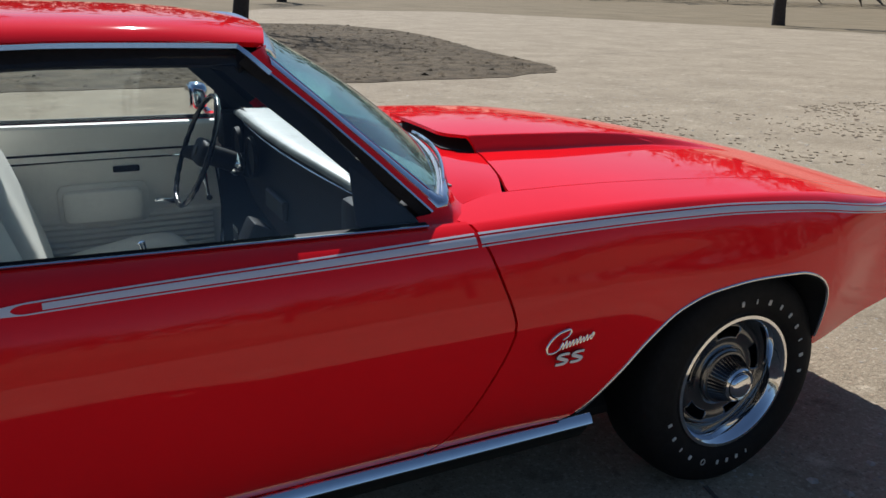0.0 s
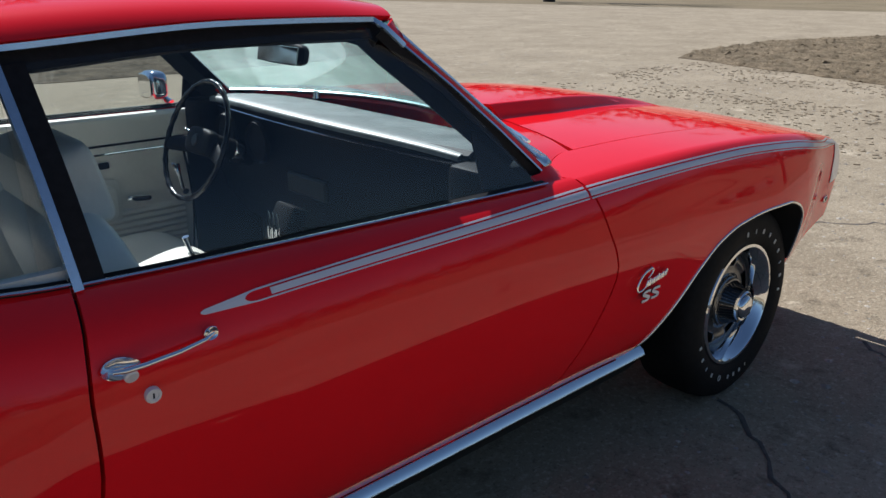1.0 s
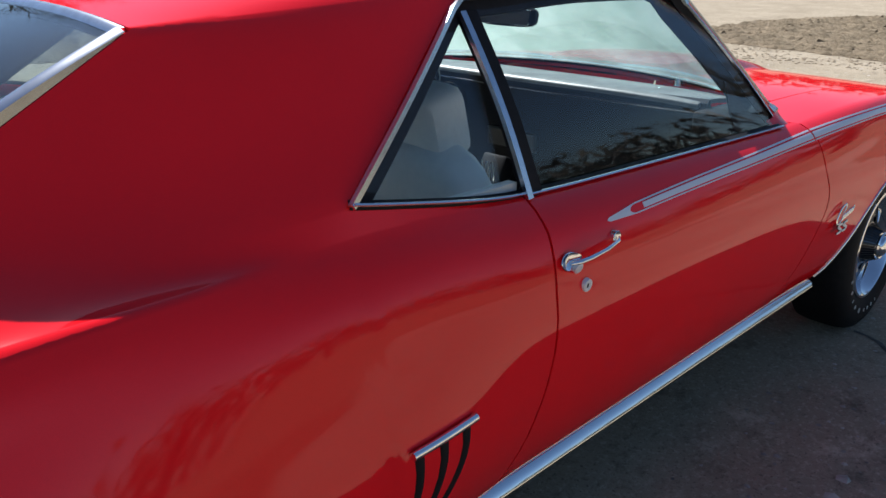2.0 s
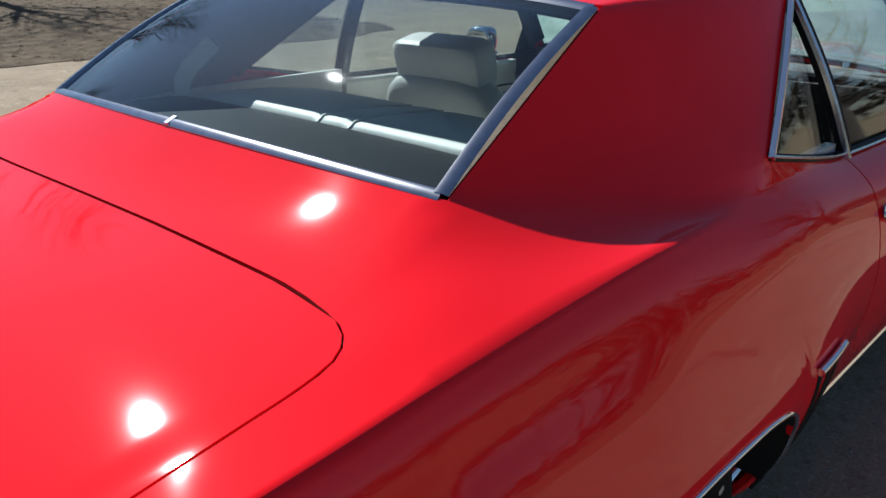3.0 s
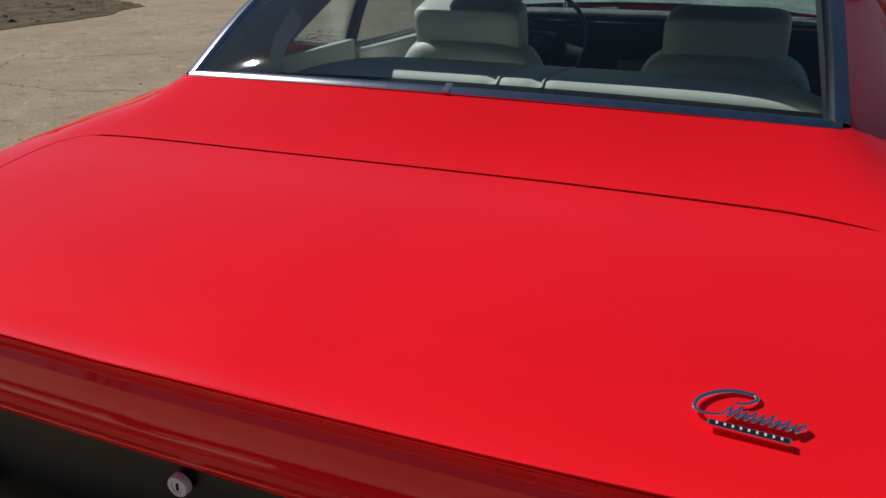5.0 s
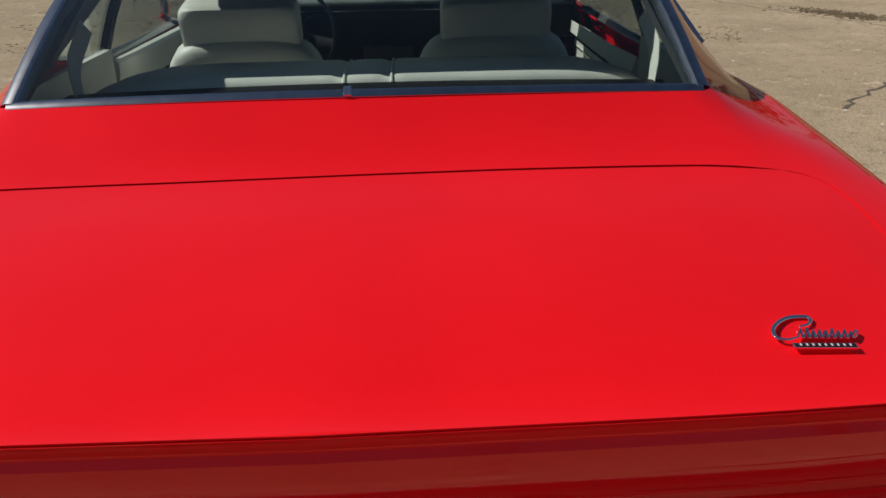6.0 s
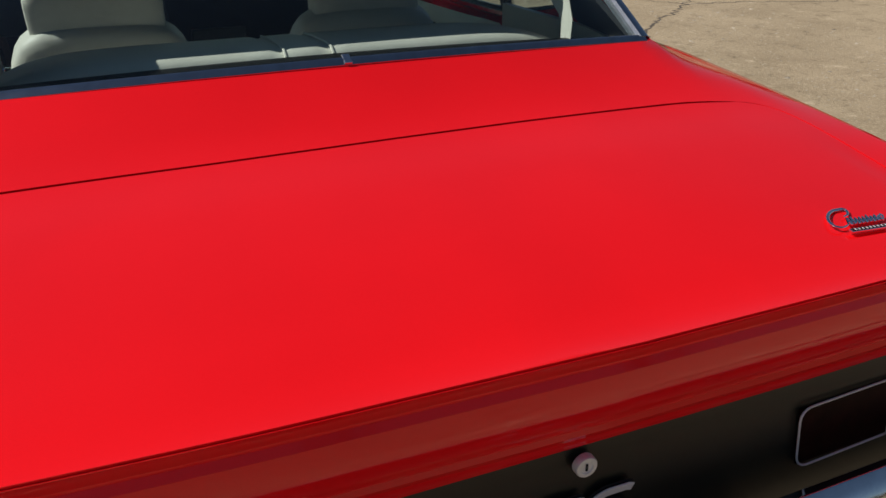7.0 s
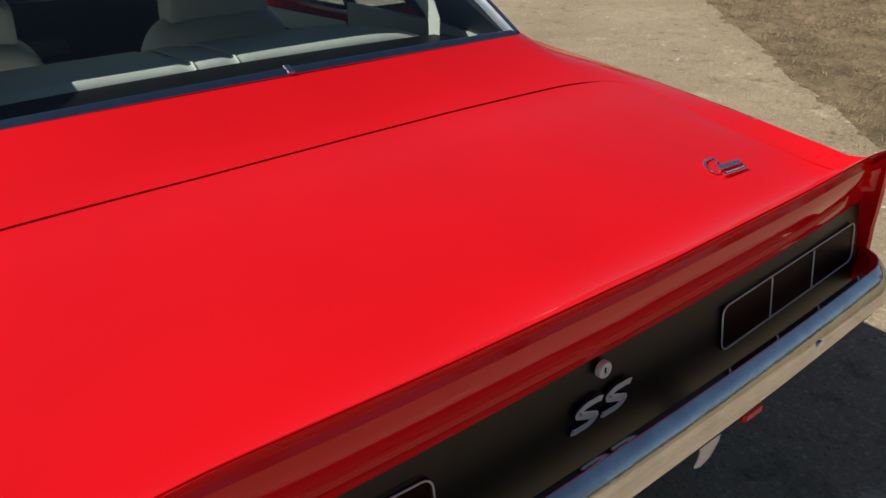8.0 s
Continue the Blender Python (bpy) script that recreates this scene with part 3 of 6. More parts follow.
FRONT_RAIL = np.array(((-0.925, 0.774, 0.905), (-1.03, 0.738, 1.008), (-1.14, 0.697, 1.111), (-1.236, 0.662, 1.194), (-1.275, 0.652, 1.230)))


def windshield_corner(s):
    """The bright band round the glass corner, and the red metal that rises to it."""
    edge, rail = WS[:, -1], FRONT_RAIL
    inner, outer = [], []
    for y, w, d in ((0.54, 0.013, (0.95, 0.05, -0.28)), (0.62, 0.016, (0.93, 0.15, -0.30)), (0.69, 0.022, (0.86, 0.38, -0.32)), (0.725, 0.028, (0.70, 0.60, -0.36)), (0.745, 0.034, (0.35, 0.80, -0.46))):
        p = np.array([float(np.interp(y, WS_BASE[:, 1], WS_BASE[:, c])) for c in range(3)])
        inner.append(p)
        outer.append(p + w * np.array(d))
    inner += [edge[0] + (edge[1] - edge[0]) * 0.25, edge[0] + (edge[1] - edge[0]) * 0.6 + np.array((-0.004, 0.005, -0.004))]
    outer += [rail[0] + (edge[0] - rail[0]) * 0.22 + np.array((0.006, 0.006, 0.002)), rail[0] + (rail[1] - rail[0]) * 0.16 + (edge[0] - rail[0]) * 0.36 + np.array((0.002, 0.004, 0.002))]
    inner, outer = np.array(inner), np.array(outer)
    P = [inner + (outer - inner) * t + np.array((0.002, 0.002, 0.005)) * h for t, h in ((0, 0.4), (0.1, 1.0), (0.5, 1.3), (0.9, 1.0), (1.0, 0.0))]
    band = part("corner_trim", panel("corner_trim", flip(P, s), 0.004, (0.5, s * 0.5, 1), 60), DULL, car, "wide bright trim round the windshield's corner")
    low, high = [], []
    for a, q in zip(inner[:5], outer[:5]):
        d = (q - a) / np.linalg.norm(q - a)
        b = q + d * 0.055
        y = min(b[1], float(EDGE_Y(b[0])) - 0.004)
        high.append(q - d * 0.006 + np.array((0, 0, 0.001)))
        low.append((b[0], y, hood_z(b[0], y) - 0.003))
    for a in (outer[5] - np.array((0.004, 0.004, 0.001)), np.array((-0.932, 0.778, 0.902)), np.array((-0.965, 0.778, 0.899))):
        x = a[0] + 0.006
        high.append(a)
        low.append((x, float(EDGE_Y(x)) - 0.004, float(EDGE_Z(x)) - 0.002))
    low, high = np.array(low), np.array(high)
    P = [high + (low - high) * np.array((t, t, 1 - (1 - t) ** 2.2)) for t in np.linspace(0, 1, 9)]
    part("corner_flare", panel("corner_flare", flip(P, s), 0.003, (0.3, s, 1), 60), RED, car, "red metal round the windshield's corner")


both(windshield_corner)


def a_pillar(s):
    t = np.linspace(0, 1, 10)
    edge = WS[:, -1]
    rail = np.array([[np.interp(k, np.linspace(0, 1, 4), FRONT_RAIL[:4, a]) for a in range(3)] for k in t])
    rail = np.concatenate([rail, [FRONT_RAIL[4]]])
    edge = np.concatenate([edge, [ROOF[0, -1] + np.array((0.004, 0, -0.004))]])
    P = [rail + (edge - rail) * k + np.array((0.003, 0.004, 0.003)) * math.sin(math.pi * k) for k in np.linspace(0, 1, 5)]
    p = part("windshield_pillar", panel("windshield_pillar", flip(P, s), 0.006, (0.3, s, 0.3)), RED, car, "red windshield pillar")
    strip = [(rail + (edge - rail) * k + np.array((0.003, 0.004, 0.003)) * math.sin(math.pi * k) + np.array((0.001, 0.0035, 0.002)) * h)[:-1] for k, h in ((0.36, 0.0), (0.38, 0.8), (0.60, 1.0), (0.81, 0.8), (0.83, 0.0))]
    part("pillar_trim", panel("pillar_trim", flip(strip, s), 0.003, (0.3, s, 0.3)), DULL, p, "bright moulding along the pillar")
    P = [rail[1:] + (edge - rail)[1:] * k + np.array((-0.010, -0.016, -0.008)) for k in np.linspace(0, 1.2, 4)]
    part("pillar_cover", panel("pillar_cover", flip(P, s), 0.004, (0.3, s, 0.3)), VINYL_DARK, p, "black cover inside the pillar")
    # The pillar's shaded red side is drawn here as a plain black strip.
    P = [rail + np.array((-0.72 * k, -0.20 * k - 0.004, -0.62 * k)) for k in (0.0, 0.008, 0.016, 0.026)]
    part("pillar_flange", panel("pillar_flange", flip(P, s), 0.004, (0, s, 0.2)), SEAL, p, "black strip beside the pillar, dark for its shaded side")
    path = np.concatenate([rail[1:], [(-1.33, 0.648, 1.245)]])
    P = [path + np.array((-0.72 * k - 0.012, -0.10 * k - 0.028, -0.62 * k - 0.006)) for k in (-0.01, 0.015, 0.03, 0.045)]
    part("pillar_lining", panel("pillar_lining", flip(P, s), 0.006, (0, s, 0.2)), VINYL_DARK, p, "black inner pillar lining")


both(a_pillar)


def rail_path(s):
    front = list(FRONT_RAIL)
    top = [ROOF[i, -1] + np.array((0, 0.008, -0.008)) for i in range(1, 14)]
    back = [RAIL[0] + (M_LINE[0] - RAIL[0]) * t + np.array((0, 0.006 + 0.006 * math.sin(math.pi * t), 0)) for t in np.linspace(0, 1, 12)[1:]]
    return flip(np.array(front + top + back), s)


def window_frame(s):
    line = rail_path(s)
    f = part("drip_rail", sweep("drip_rail", line[3:], [(-0.006, -0.004), (-0.005, 0.003), (0.004, 0.005), (0.006, -0.004)], (0, s, 0.35)), DULL, car, "bright trim along the side windows")
    part("pillar_edge", sweep("pillar_edge", line[:4], [(-0.0028, -0.004), (-0.0022, 0.002), (0.0022, 0.002), (0.0028, -0.004)], (0, s, 0.35)), DULL, f, "thin bright edge along the pillar")
    part("window_seal", sweep("window_seal", line[4:] + np.array((0, -s * 0.012, -0.012)), [(-0.026, -0.02), (-0.026, 0.0), (0.012, 0.0), (0.012, -0.02)], (0, s, 0.35)), SEAL, f, "black rubber window seal")
    a, b = np.array((-1.963, 0.800, 0.898)), np.array((-1.985, 0.650, 1.205))
    bar = flip([a + (b - a) * t + np.array((0.0, 0.012, 0)) * math.sin(math.pi * t) for t in np.linspace(0, 1, 10)], s)
    part("window_bar", sweep("window_bar", bar, [(-0.008, -0.004), (-0.007, 0.004), (0.007, 0.004), (0.008, -0.004)], (0, s, 0.4)), DULL, f, "bright upright bar between the side windows")
    part("bar_seal", sweep("bar_seal", bar + np.array((0.022, -s * 0.006, 0)), [(-0.02, -0.014), (-0.02, 0.002), (0.02, 0.002), (0.02, -0.014)], (0, s, 0.4)), SEAL, f, "black seal beside the bar")
    corner = [[(x, 0.752 - 0.35 * h, 0.885 + h) for h in np.linspace(0, max(0.004, (-0.955 - x) * 0.9), 4)] for x in np.linspace(-0.95, -1.09, 8)]
    part("corner_seal", panel("corner_seal", flip(corner, s), 0.006, (0, s, 0)), SEAL, f, "black filler in the window's front corner")
    belt = flip([(x, float(EDGE_Y(x)) - 0.014, float(EDGE_Z(x)) + 0.006) for x in np.linspace(-0.955, -1.955, 30)], s)
    part("belt_seal", sweep("belt_seal", belt, [(-0.008, -0.01), (-0.008, 0.004), (0.006, 0.004), (0.008, -0.01)], (0, 0.2 * s, 1)), SEAL, f, "black belt-line weather strip")
    part("belt_trim", tube("belt_trim", belt + np.array((0, s * 0.012, 0.001)), 0.003, 6), DULL, f, "thin bright belt moulding")
    q = flip([QUARTER[i, -1] + np.array((0, 0.0, 0.003)) for i in range(0, QN + 1)], s)
    part("quarter_seal", sweep("quarter_seal", q, [(-0.006, -0.006), (-0.006, 0.004), (0.006, 0.004), (0.006, -0.006)], (0, 0.3 * s, 1)), SEAL, f, "black seal below the quarter window")
    part("quarter_trim", tube("quarter_trim", q + np.array((0, s * 0.010, 0.002)), 0.0028, 6), DULL, f)


both(window_frame)


def side_glass(s):
    low = np.array([(x, float(EDGE_Y(x)) - 0.026, float(EDGE_Z(x))) for x in np.linspace(-0.955, -1.955, 22)])
    top_x = np.linspace(-1.272, -1.978, 22)
    top = np.array([(x, float(ROOF_EDGE_Y(min(x, -1.25))) - 0.012, float(ROOF_EDGE_Z(x)) - 0.012) for x in top_x])
    P = flip([low * (1 - t) + top * t + np.array((0, 0.018, 0)) * math.sin(math.pi * t) for t in np.linspace(0, 1, 9)], s)
    g = part("door_glass", panel("door_glass", P, 0.005, (0, s, 0.3)), SIDEGLASS, car, "raised clear door window")
    g.visible_shadow = False
    a = np.array([QUARTER[i, -1] for i in range(1, QN + 1)]) - np.array((0, 0.012, 0))
    b = RAIL[0] - np.array((0, 0.012, 0.01))
    P = flip([a * (1 - t) + b * t + np.array((0, 0.012, 0)) * math.sin(math.pi * t) for t in np.linspace(0, 0.98, 8)], s)
    q = part("quarter_glass", panel("quarter_glass", P, 0.005, (0, s, 0.3)), SIDEGLASS, car, "triangular clear quarter window")
    q.visible_shadow = False


both(side_glass)


def rear_window():
    low = arc((-2.924, -0.598, 0.986), (-2.964, 0, 1.001), (-2.924, 0.598, 0.986), 31)
    top = np.array([ROOF[-1, j] for j in range(NV)])
    top = np.array([[np.interp(k, np.linspace(0, 1, NV), top[:, c]) for c in range(3)] for k in np.linspace(0, 1, 31)])
    top = top * np.array((1, 0.978, 1)) + np.array((-0.010, 0, -0.003))
    crown = 0.018 * (1 - np.linspace(-1, 1, 31) ** 2)[:, None] * np.array((-0.45, 0, 0.89))
    P = np.array([low * (1 - t) + top * t + np.array((-0.009, 0, 0.009)) * math.sin(math.pi * t) + crown * (1 - (2 * t - 1) ** 4) for t in np.linspace(0, 1, 20)])
    g = part("rear_window", panel("rear_window", P - np.array((0, 0, 0.004)), 0.005, (-1, 0, 1)), REARGLASS, car, "curved rear window")
    g.visible_shadow = False
    base = [(-0.012, -0.016), (-0.010, -0.001), (0.0, 0.003), (0.008, 0.001), (0.010, -0.010)]
    sec = [(-0.016, -0.016), (-0.011, 0.002), (0.0, 0.004), (0.011, 0.002), (0.016, -0.016)]
    for line, n in ((P[0], (-0.5, 0, 1)), (P[-1], (-0.5, 0, 1)), (P[:, 0], (-0.45, -0.25, 0.85)), (P[:, -1], (-0.45, 0.25, 0.85))):
        part("rear_window_trim", sweep("rear_window_trim", line, base if n[1] == 0 else sec, n), TRIM, g, "wide bright rear window trim")
    part("trim_clip", box(0.024, 0.014, 0.004, 0.001, 1, pose(-2.962, 0.018, 1.003, 0, -25, 0)), DULL, g)


rear_window()


LIP_FACE = ((0.001, -0.004), (0.006, -0.010), (0.016, -0.026), (0.026, -0.032), (0.028, -0.038), (0.024, -0.046), (0.0255, -0.060), (0.0295, -0.075), (0.039, -0.100), (0.047, -0.117), (0.051, -0.121), (0.049, -0.127), (0.055, -0.136))


def lip_low(y, dz):
    """Heights down the rear face, which ends level all along."""
    z = deck_z(lip_x(y), y)
    return z + dz * (z - 0.783) / 0.136


def deck_lid():
    us = np.concatenate([[0, 0.02, 0.045, 0.08, 0.13], np.linspace(0.18, 0.80, 16), np.linspace(0.83, 1, 14)])
    vs = np.concatenate([np.linspace(-1, -0.885, 14), np.linspace(-0.87, 0.87, 43), np.linspace(0.885, 1, 14)])
    P = []
    for u in us:
        row = []
        for v in vs:
            x = -3.3
            for _ in range(4):
                y = v * float(LID_W(x))
                x = -3.149 + lid_edge(y) * (1 - u) + (lip_x(y) + 3.149) * u
            row.append((x, y, deck_z(x, y)))
        P.append(row)
    for dx, dz in LIP_FACE:
        P.append([(lip_x(v * 0.708) + dx, v * 0.708, lip_low(v * 0.708, dz)) for v in vs])
    return part("trunk_lid", panel("trunk_lid", P, 0.003, (0, 0, 1), 30), RED, car, "red trunk lid with an upturned spoiler lip")


lid = deck_lid()


def gap_floor():
    P = [[(x, y, deck_z(x, y) - 0.022) for y in np.linspace(-0.74, 0.74, 31)] for x in np.linspace(-3.10, -3.66, 16)]
    part("trunk_gutter", panel("trunk_gutter", P, 0.01, (0, 0, 1)), DARK, car, "black gutter below the trunk lid")
    for s in (-1, 1):
        for fn, a, b in ((DOOR_F, 0.31, 0.87), (DOOR_R, 0.31, 0.885)):
            Q = [[(float(fn(z)) + d, s * (side_y(float(fn(z)), z) - 0.022), z) for d in (-0.03, 0.03)] for z in np.linspace(a, b, 20)]
            part("door_jamb", panel("door_jamb", Q, 0.01, (0, s, 0)), DARK, car)
    P = [[(x, s2 * (float(HOOD_W(x)) + d), hood_z(x, 0.65) - 0.022) for d in (-0.03, 0.03)] for x in np.linspace(0.78, -0.68, 20) for s2 in (1,)]
    for s in (-1, 1):
        part("hood_gutter", panel("hood_gutter", flip(P, s), 0.008, (0, 0, 1)), DARK, car)


gap_floor()


def spoiler_cap(s):
    """End of the spoiler on the quarter panel, turned down behind the lip."""
    P = [[(lip_x(y), s * y, deck_z(lip_x(y), y)) for y in np.linspace(0.7085, 0.729, 7)]]
    for dx, dz in LIP_FACE:
        z = lip_low(0.72, dz)
        wide = side_y(-3.72, min(z, float(EDGE_Z(-3.72)))) - 0.001
        P.append([(lip_x(y) + dx * (1 - 0.9 * t * t), s * y, lip_low(min(y, 0.729), dz)) for t, y in zip(np.linspace(0, 1, 7), np.linspace(0.7085, wide, 7))])
    part("spoiler_end", panel("spoiler_end", P, 0.003, (-1, 0, 0), 30), RED, car, "red end of the spoiler")


both(spoiler_cap)


def tail_x(y, z):
    """The tail panel's surface, bowed and leaning out towards the bumper."""
    return -3.712 + 0.020 * (abs(y) / 0.8) ** 3 - 0.12 * max(0, 0.718 - z)


def rear_panel():
    P = []
    for z, k in ((0.83, 0), (0.80, 0), (0.775, 0), (0.757, 0.4), (0.752, 1), (0.70, 1), (0.62, 1), (0.50, 1)):
        P.append([((-3.722 + 0.035 * (abs(y) / 0.8) ** 3) * (1 - k) + (tail_x(y, z) + 0.016) * k, y, z) for y in np.linspace(-0.812, 0.812, 41)])
    r = part("rear_panel", panel("rear_panel", P, 0.01, (-1, 0, 0)), RED, car, "red rear panel")
    P = []
    for z in (0.754, 0.752, 0.748, 0.742, 0.732, 0.72, 0.68, 0.62, 0.56, 0.50):
        half = 0.785 - 0.026 * (max(0, z - 0.725) / 0.029) ** 2.5
        P.append([(tail_x(y, z) + 0.008, y, z) for y in np.linspace(-half, half, 41)])
    part("tail_panel", panel("tail_panel", P, 0.004, (-1, 0, 0)), BLACK, r, "satin black tail panel")
    return r


rear_panel()


def rounded(w0, h0, w1, h1, x, r=0.018, n=5):
    """A rounded outline in y and z between two corners."""
    pts = []
    for cy, cz, a in ((w1 - r, h1 - r, 0), (w0 + r, h1 - r, 90), (w0 + r, h0 + r, 180), (w1 - r, h0 + r, 270)):
        for k in range(n):
            t = radians(a + 90 * k / (n - 1))
            pts.append((x, cy + r * math.cos(t), cz + r * math.sin(t)))
    return pts


def tail_light(s):
    lamp = new("tail_light")
    lamp.parent = car
    tagged(lamp, "dark red three-section tail light in a thin bright bezel")
    skew = lambda y: (y - 0.295) * 0.015
    line = np.array(rounded(0.290, 0.638, 0.752, 0.715, 0, 0.016))
    line[:, 2] += skew(line[:, 1])
    line[:, 0] = [tail_x(y, z) + 0.001 for _, y, z in line]
    part("bezel", tube("bezel", flip(line, s), 0.0014, 6, True, up=(1, 0, 0)), EMBLEM, lamp, "thin bright bezel")
    cuts = (0.293, 0.437, 0.582, 0.749)
    for k, (a, b) in enumerate(zip(cuts, cuts[1:])):
        P = [[(tail_x(y, z) + 0.0035, y, z + skew(y)) for y in np.linspace(a, b, 8)] for z in np.linspace(0.641, 0.712, 5)]
        part("lens", panel("lens", flip(P, s), 0.003, (-1, 0, 0)), LENS, lamp, "dark red lens")
        if k:
            part("divider", tube("divider", flip([(tail_x(a, z) + 0.001, a, z + skew(a)) for z in (0.639, 0.68, 0.714)], s), 0.0013, 6, up=(1, 0, 0)), EMBLEM, lamp)


both(tail_light)


def emblem_double(parent, at, turn, size):
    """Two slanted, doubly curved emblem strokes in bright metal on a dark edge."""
    m = Matrix.Translation(at) @ turn
    k = np.arange(9)
    cx = pchip(k, [0.52, 0.36, -0.10, -0.46, 0.0, 0.46, 0.10, -0.36, -0.52])
    cy = pchip(k, [0.33, 0.37, 0.37, 0.20, 0.0, -0.20, -0.37, -0.37, -0.33])
    u = np.linspace(0, 8, 49)
    line = np.array([(float(cx(q)), float(cy(q))) for q in u])
    tang = np.gradient(line, axis=0)
    tang /= np.linalg.norm(tang, axis=1)[:, None]
    side = np.stack([-tang[:, 1], tang[:, 0]], 1)
    half = 0.098 + 0.026 * np.exp(-((u - 4) / 1.9) ** 2)
    for g in (-0.66, 0.66):
        for nm, grow, dz, mt in (("emblem_back", 0.035, 0.02, SEAL), ("emblem_stroke", 0.0, 0.10, EMBLEM)):
            P = []
            for p, n, h in zip(line, side, half):
                row = []
                for q in (-1, -0.8, 0.8, 1):
                    e = p + n * (h + grow) * q
                    row.append(((g + e[0] + 0.28 * e[1]) * size, e[1] * size, (dz - 0.02 * (abs(q) > 0.9)) * size))
                P.append(row)
            part(nm, panel(nm, P, 0.06 * size, (0, 0, 1)), mt, parent, "", m)


def emblem_script(parent, at, turn, width, tall=1.0, bar=True):
    """A sweeping loop and a ribbon of slanted strokes, with a bar below, in chrome."""
    m = Matrix.Translation(at) @ turn

    def slanted(p):
        p = np.array(p, float) * (1, tall, 1)
        p[:, 0] += 0.42 * p[:, 1]
        return p * width

    k = np.arange(10)
    lx = pchip(k, [-0.20, -0.10, -0.06, -0.13, -0.28, -0.43, -0.50, -0.46, -0.34, -0.20])
    ly = pchip(k, [0.20, 0.24, 0.32, 0.39, 0.38, 0.29, 0.14, 0.01, -0.03, 0.02])
    u = np.linspace(0, 9, 64)
    loop = slanted([(float(lx(q)), float(ly(q)), 0.03) for q in u])
    part("emblem_loop", tube("emblem_loop", loop, width * (0.013 + 0.013 * np.sin(np.pi * u / 9)), 8, flat=0.7), CHROME, parent, "", m)
    x, peaks = -0.22, (0.15, 0.17, 0.13, 0.14, 0.13, 0.16, 0.12, 0.14, 0.11)
    wave = []
    for i, h in enumerate(peaks):
        wave += [(x, 0.0, 0.03), (x + 0.020, 0.6 * h, 0.034), (x + 0.034, h, 0.036), (x + 0.048, 0.6 * h, 0.034), (x + 0.060, -0.005, 0.03)]
        x += 0.072
    wave += [(x + 0.02, 0.03, 0.03), (x + 0.05, 0.10, 0.03), (x + 0.02, 0.14, 0.03), (x - 0.005, 0.08, 0.03)]
    wave = slanted(wave)
    fine = np.linspace(0, len(wave) - 1, 150)
    wave = np.stack([np.interp(fine, np.arange(len(wave)), wave[:, c]) for c in range(3)], 1)
    part("emblem_ribbon", tube("emblem_ribbon", wave, 0.0145 * width, 6, flat=1.0), CHROME, parent, "", m)
    if not bar:
        return
    bm = box(0.72 * width, 0.078 * width, 0.03 * width, 0.004 * width, 1, pose(0.04 * width, -0.13 * width, 0.02 * width))
    part("emblem_bar", bm, CHROME, parent, "", m)
    bm = box(0.68 * width, 0.050 * width, 0.006 * width, 0, 1, pose(0.04 * width, -0.13 * width, 0.036 * width))
    part("emblem_fill", bm, SEAL, parent, "", m)
    for i in range(9):                    # small raised marks on the bar
        bm = box(0.020 * width, 0.036 * width, 0.006 * width, 0, 1, pose((-0.24 + 0.07 * i) * width, -0.13 * width, 0.040 * width))
        part("emblem_mark", bm, EMBLEM, parent, "", m)


def key_lock(parent, at, turn, r):
    m = Matrix.Translation(at) @ turn
    part("lock_ring", lathe("lock_ring", [(0, -0.003), (r * 0.55, -0.003), (r * 0.62, -0.0045), (r * 0.92, -0.0045), (r, -0.003), (r * 1.02, 0.004)], 28), EMBLEM, parent, "round bright key lock", m)
    part("key_slot", box(r * 0.16, 0.002, r * 0.65, 0, 1, pose(0, -0.0035, 0)), SEAL, parent, "", m)


trunk_lock = new("trunk_lock")
trunk_lock.parent = car
tagged(trunk_lock, "round chrome trunk lock")
key_lock(trunk_lock, (-3.714, 0.0, 0.733), pose(0, 0, 0, 0, 0, -90), 0.0125)
badge = new("tail_emblem")
badge.parent = car
tagged(badge, "chrome double emblem on the black tail panel")
emblem_double(badge, (-3.714, 0.0, 0.674), pose(0, 0, 0, 90, 0, -90), 0.046)
lid_badge = new("lid_emblem")
lid_badge.parent = car
tagged(lid_badge, "chrome script-like emblem on the trunk lid")
emblem_script(lid_badge, (-3.548, -0.522, deck_z(-3.548, -0.522) + 0.003), pose(0, 0, 0, 0, -9, 0) @ pose(0, 0, 0, 0, 0, -90) @ pose(0, 0, 0, 0, 3, 0), 0.099)
side_badge = new("side_emblem")
side_badge.parent = car
tagged(side_badge, "chrome emblem on the front fender")
emblem_script(side_badge, (-0.633, -0.905, 0.590), pose(0, 0, 0, 88, 0, 0) @ pose(0, 0, 0, 0, 0, 8), 0.135, 0.8, False)
emblem_double(side_badge, (-0.628, -0.903, 0.558), pose(0, 0, 0, 86, 0, 0), 0.031)
bpy.context.view_layer.update()
# ---- trim on the sides ----
STRIPE_Z = pchip([0.90, 0.86, 0.80, 0.74, 0.66, 0.55, 0.40, 0.20, 0.0, -0.2, -0.5, -0.85, -1.2, -1.5, -1.7, -1.81], [0.698, 0.716, 0.734, 0.747, 0.762, 0.772, 0.795, 0.826, 0.846, 0.857, 0.862, 0.858, 0.852, 0.848, 0.844, 0.841])


def on_side(x, z, s, lift):
    return (x, s * (side_y(x, z) + lift), z)


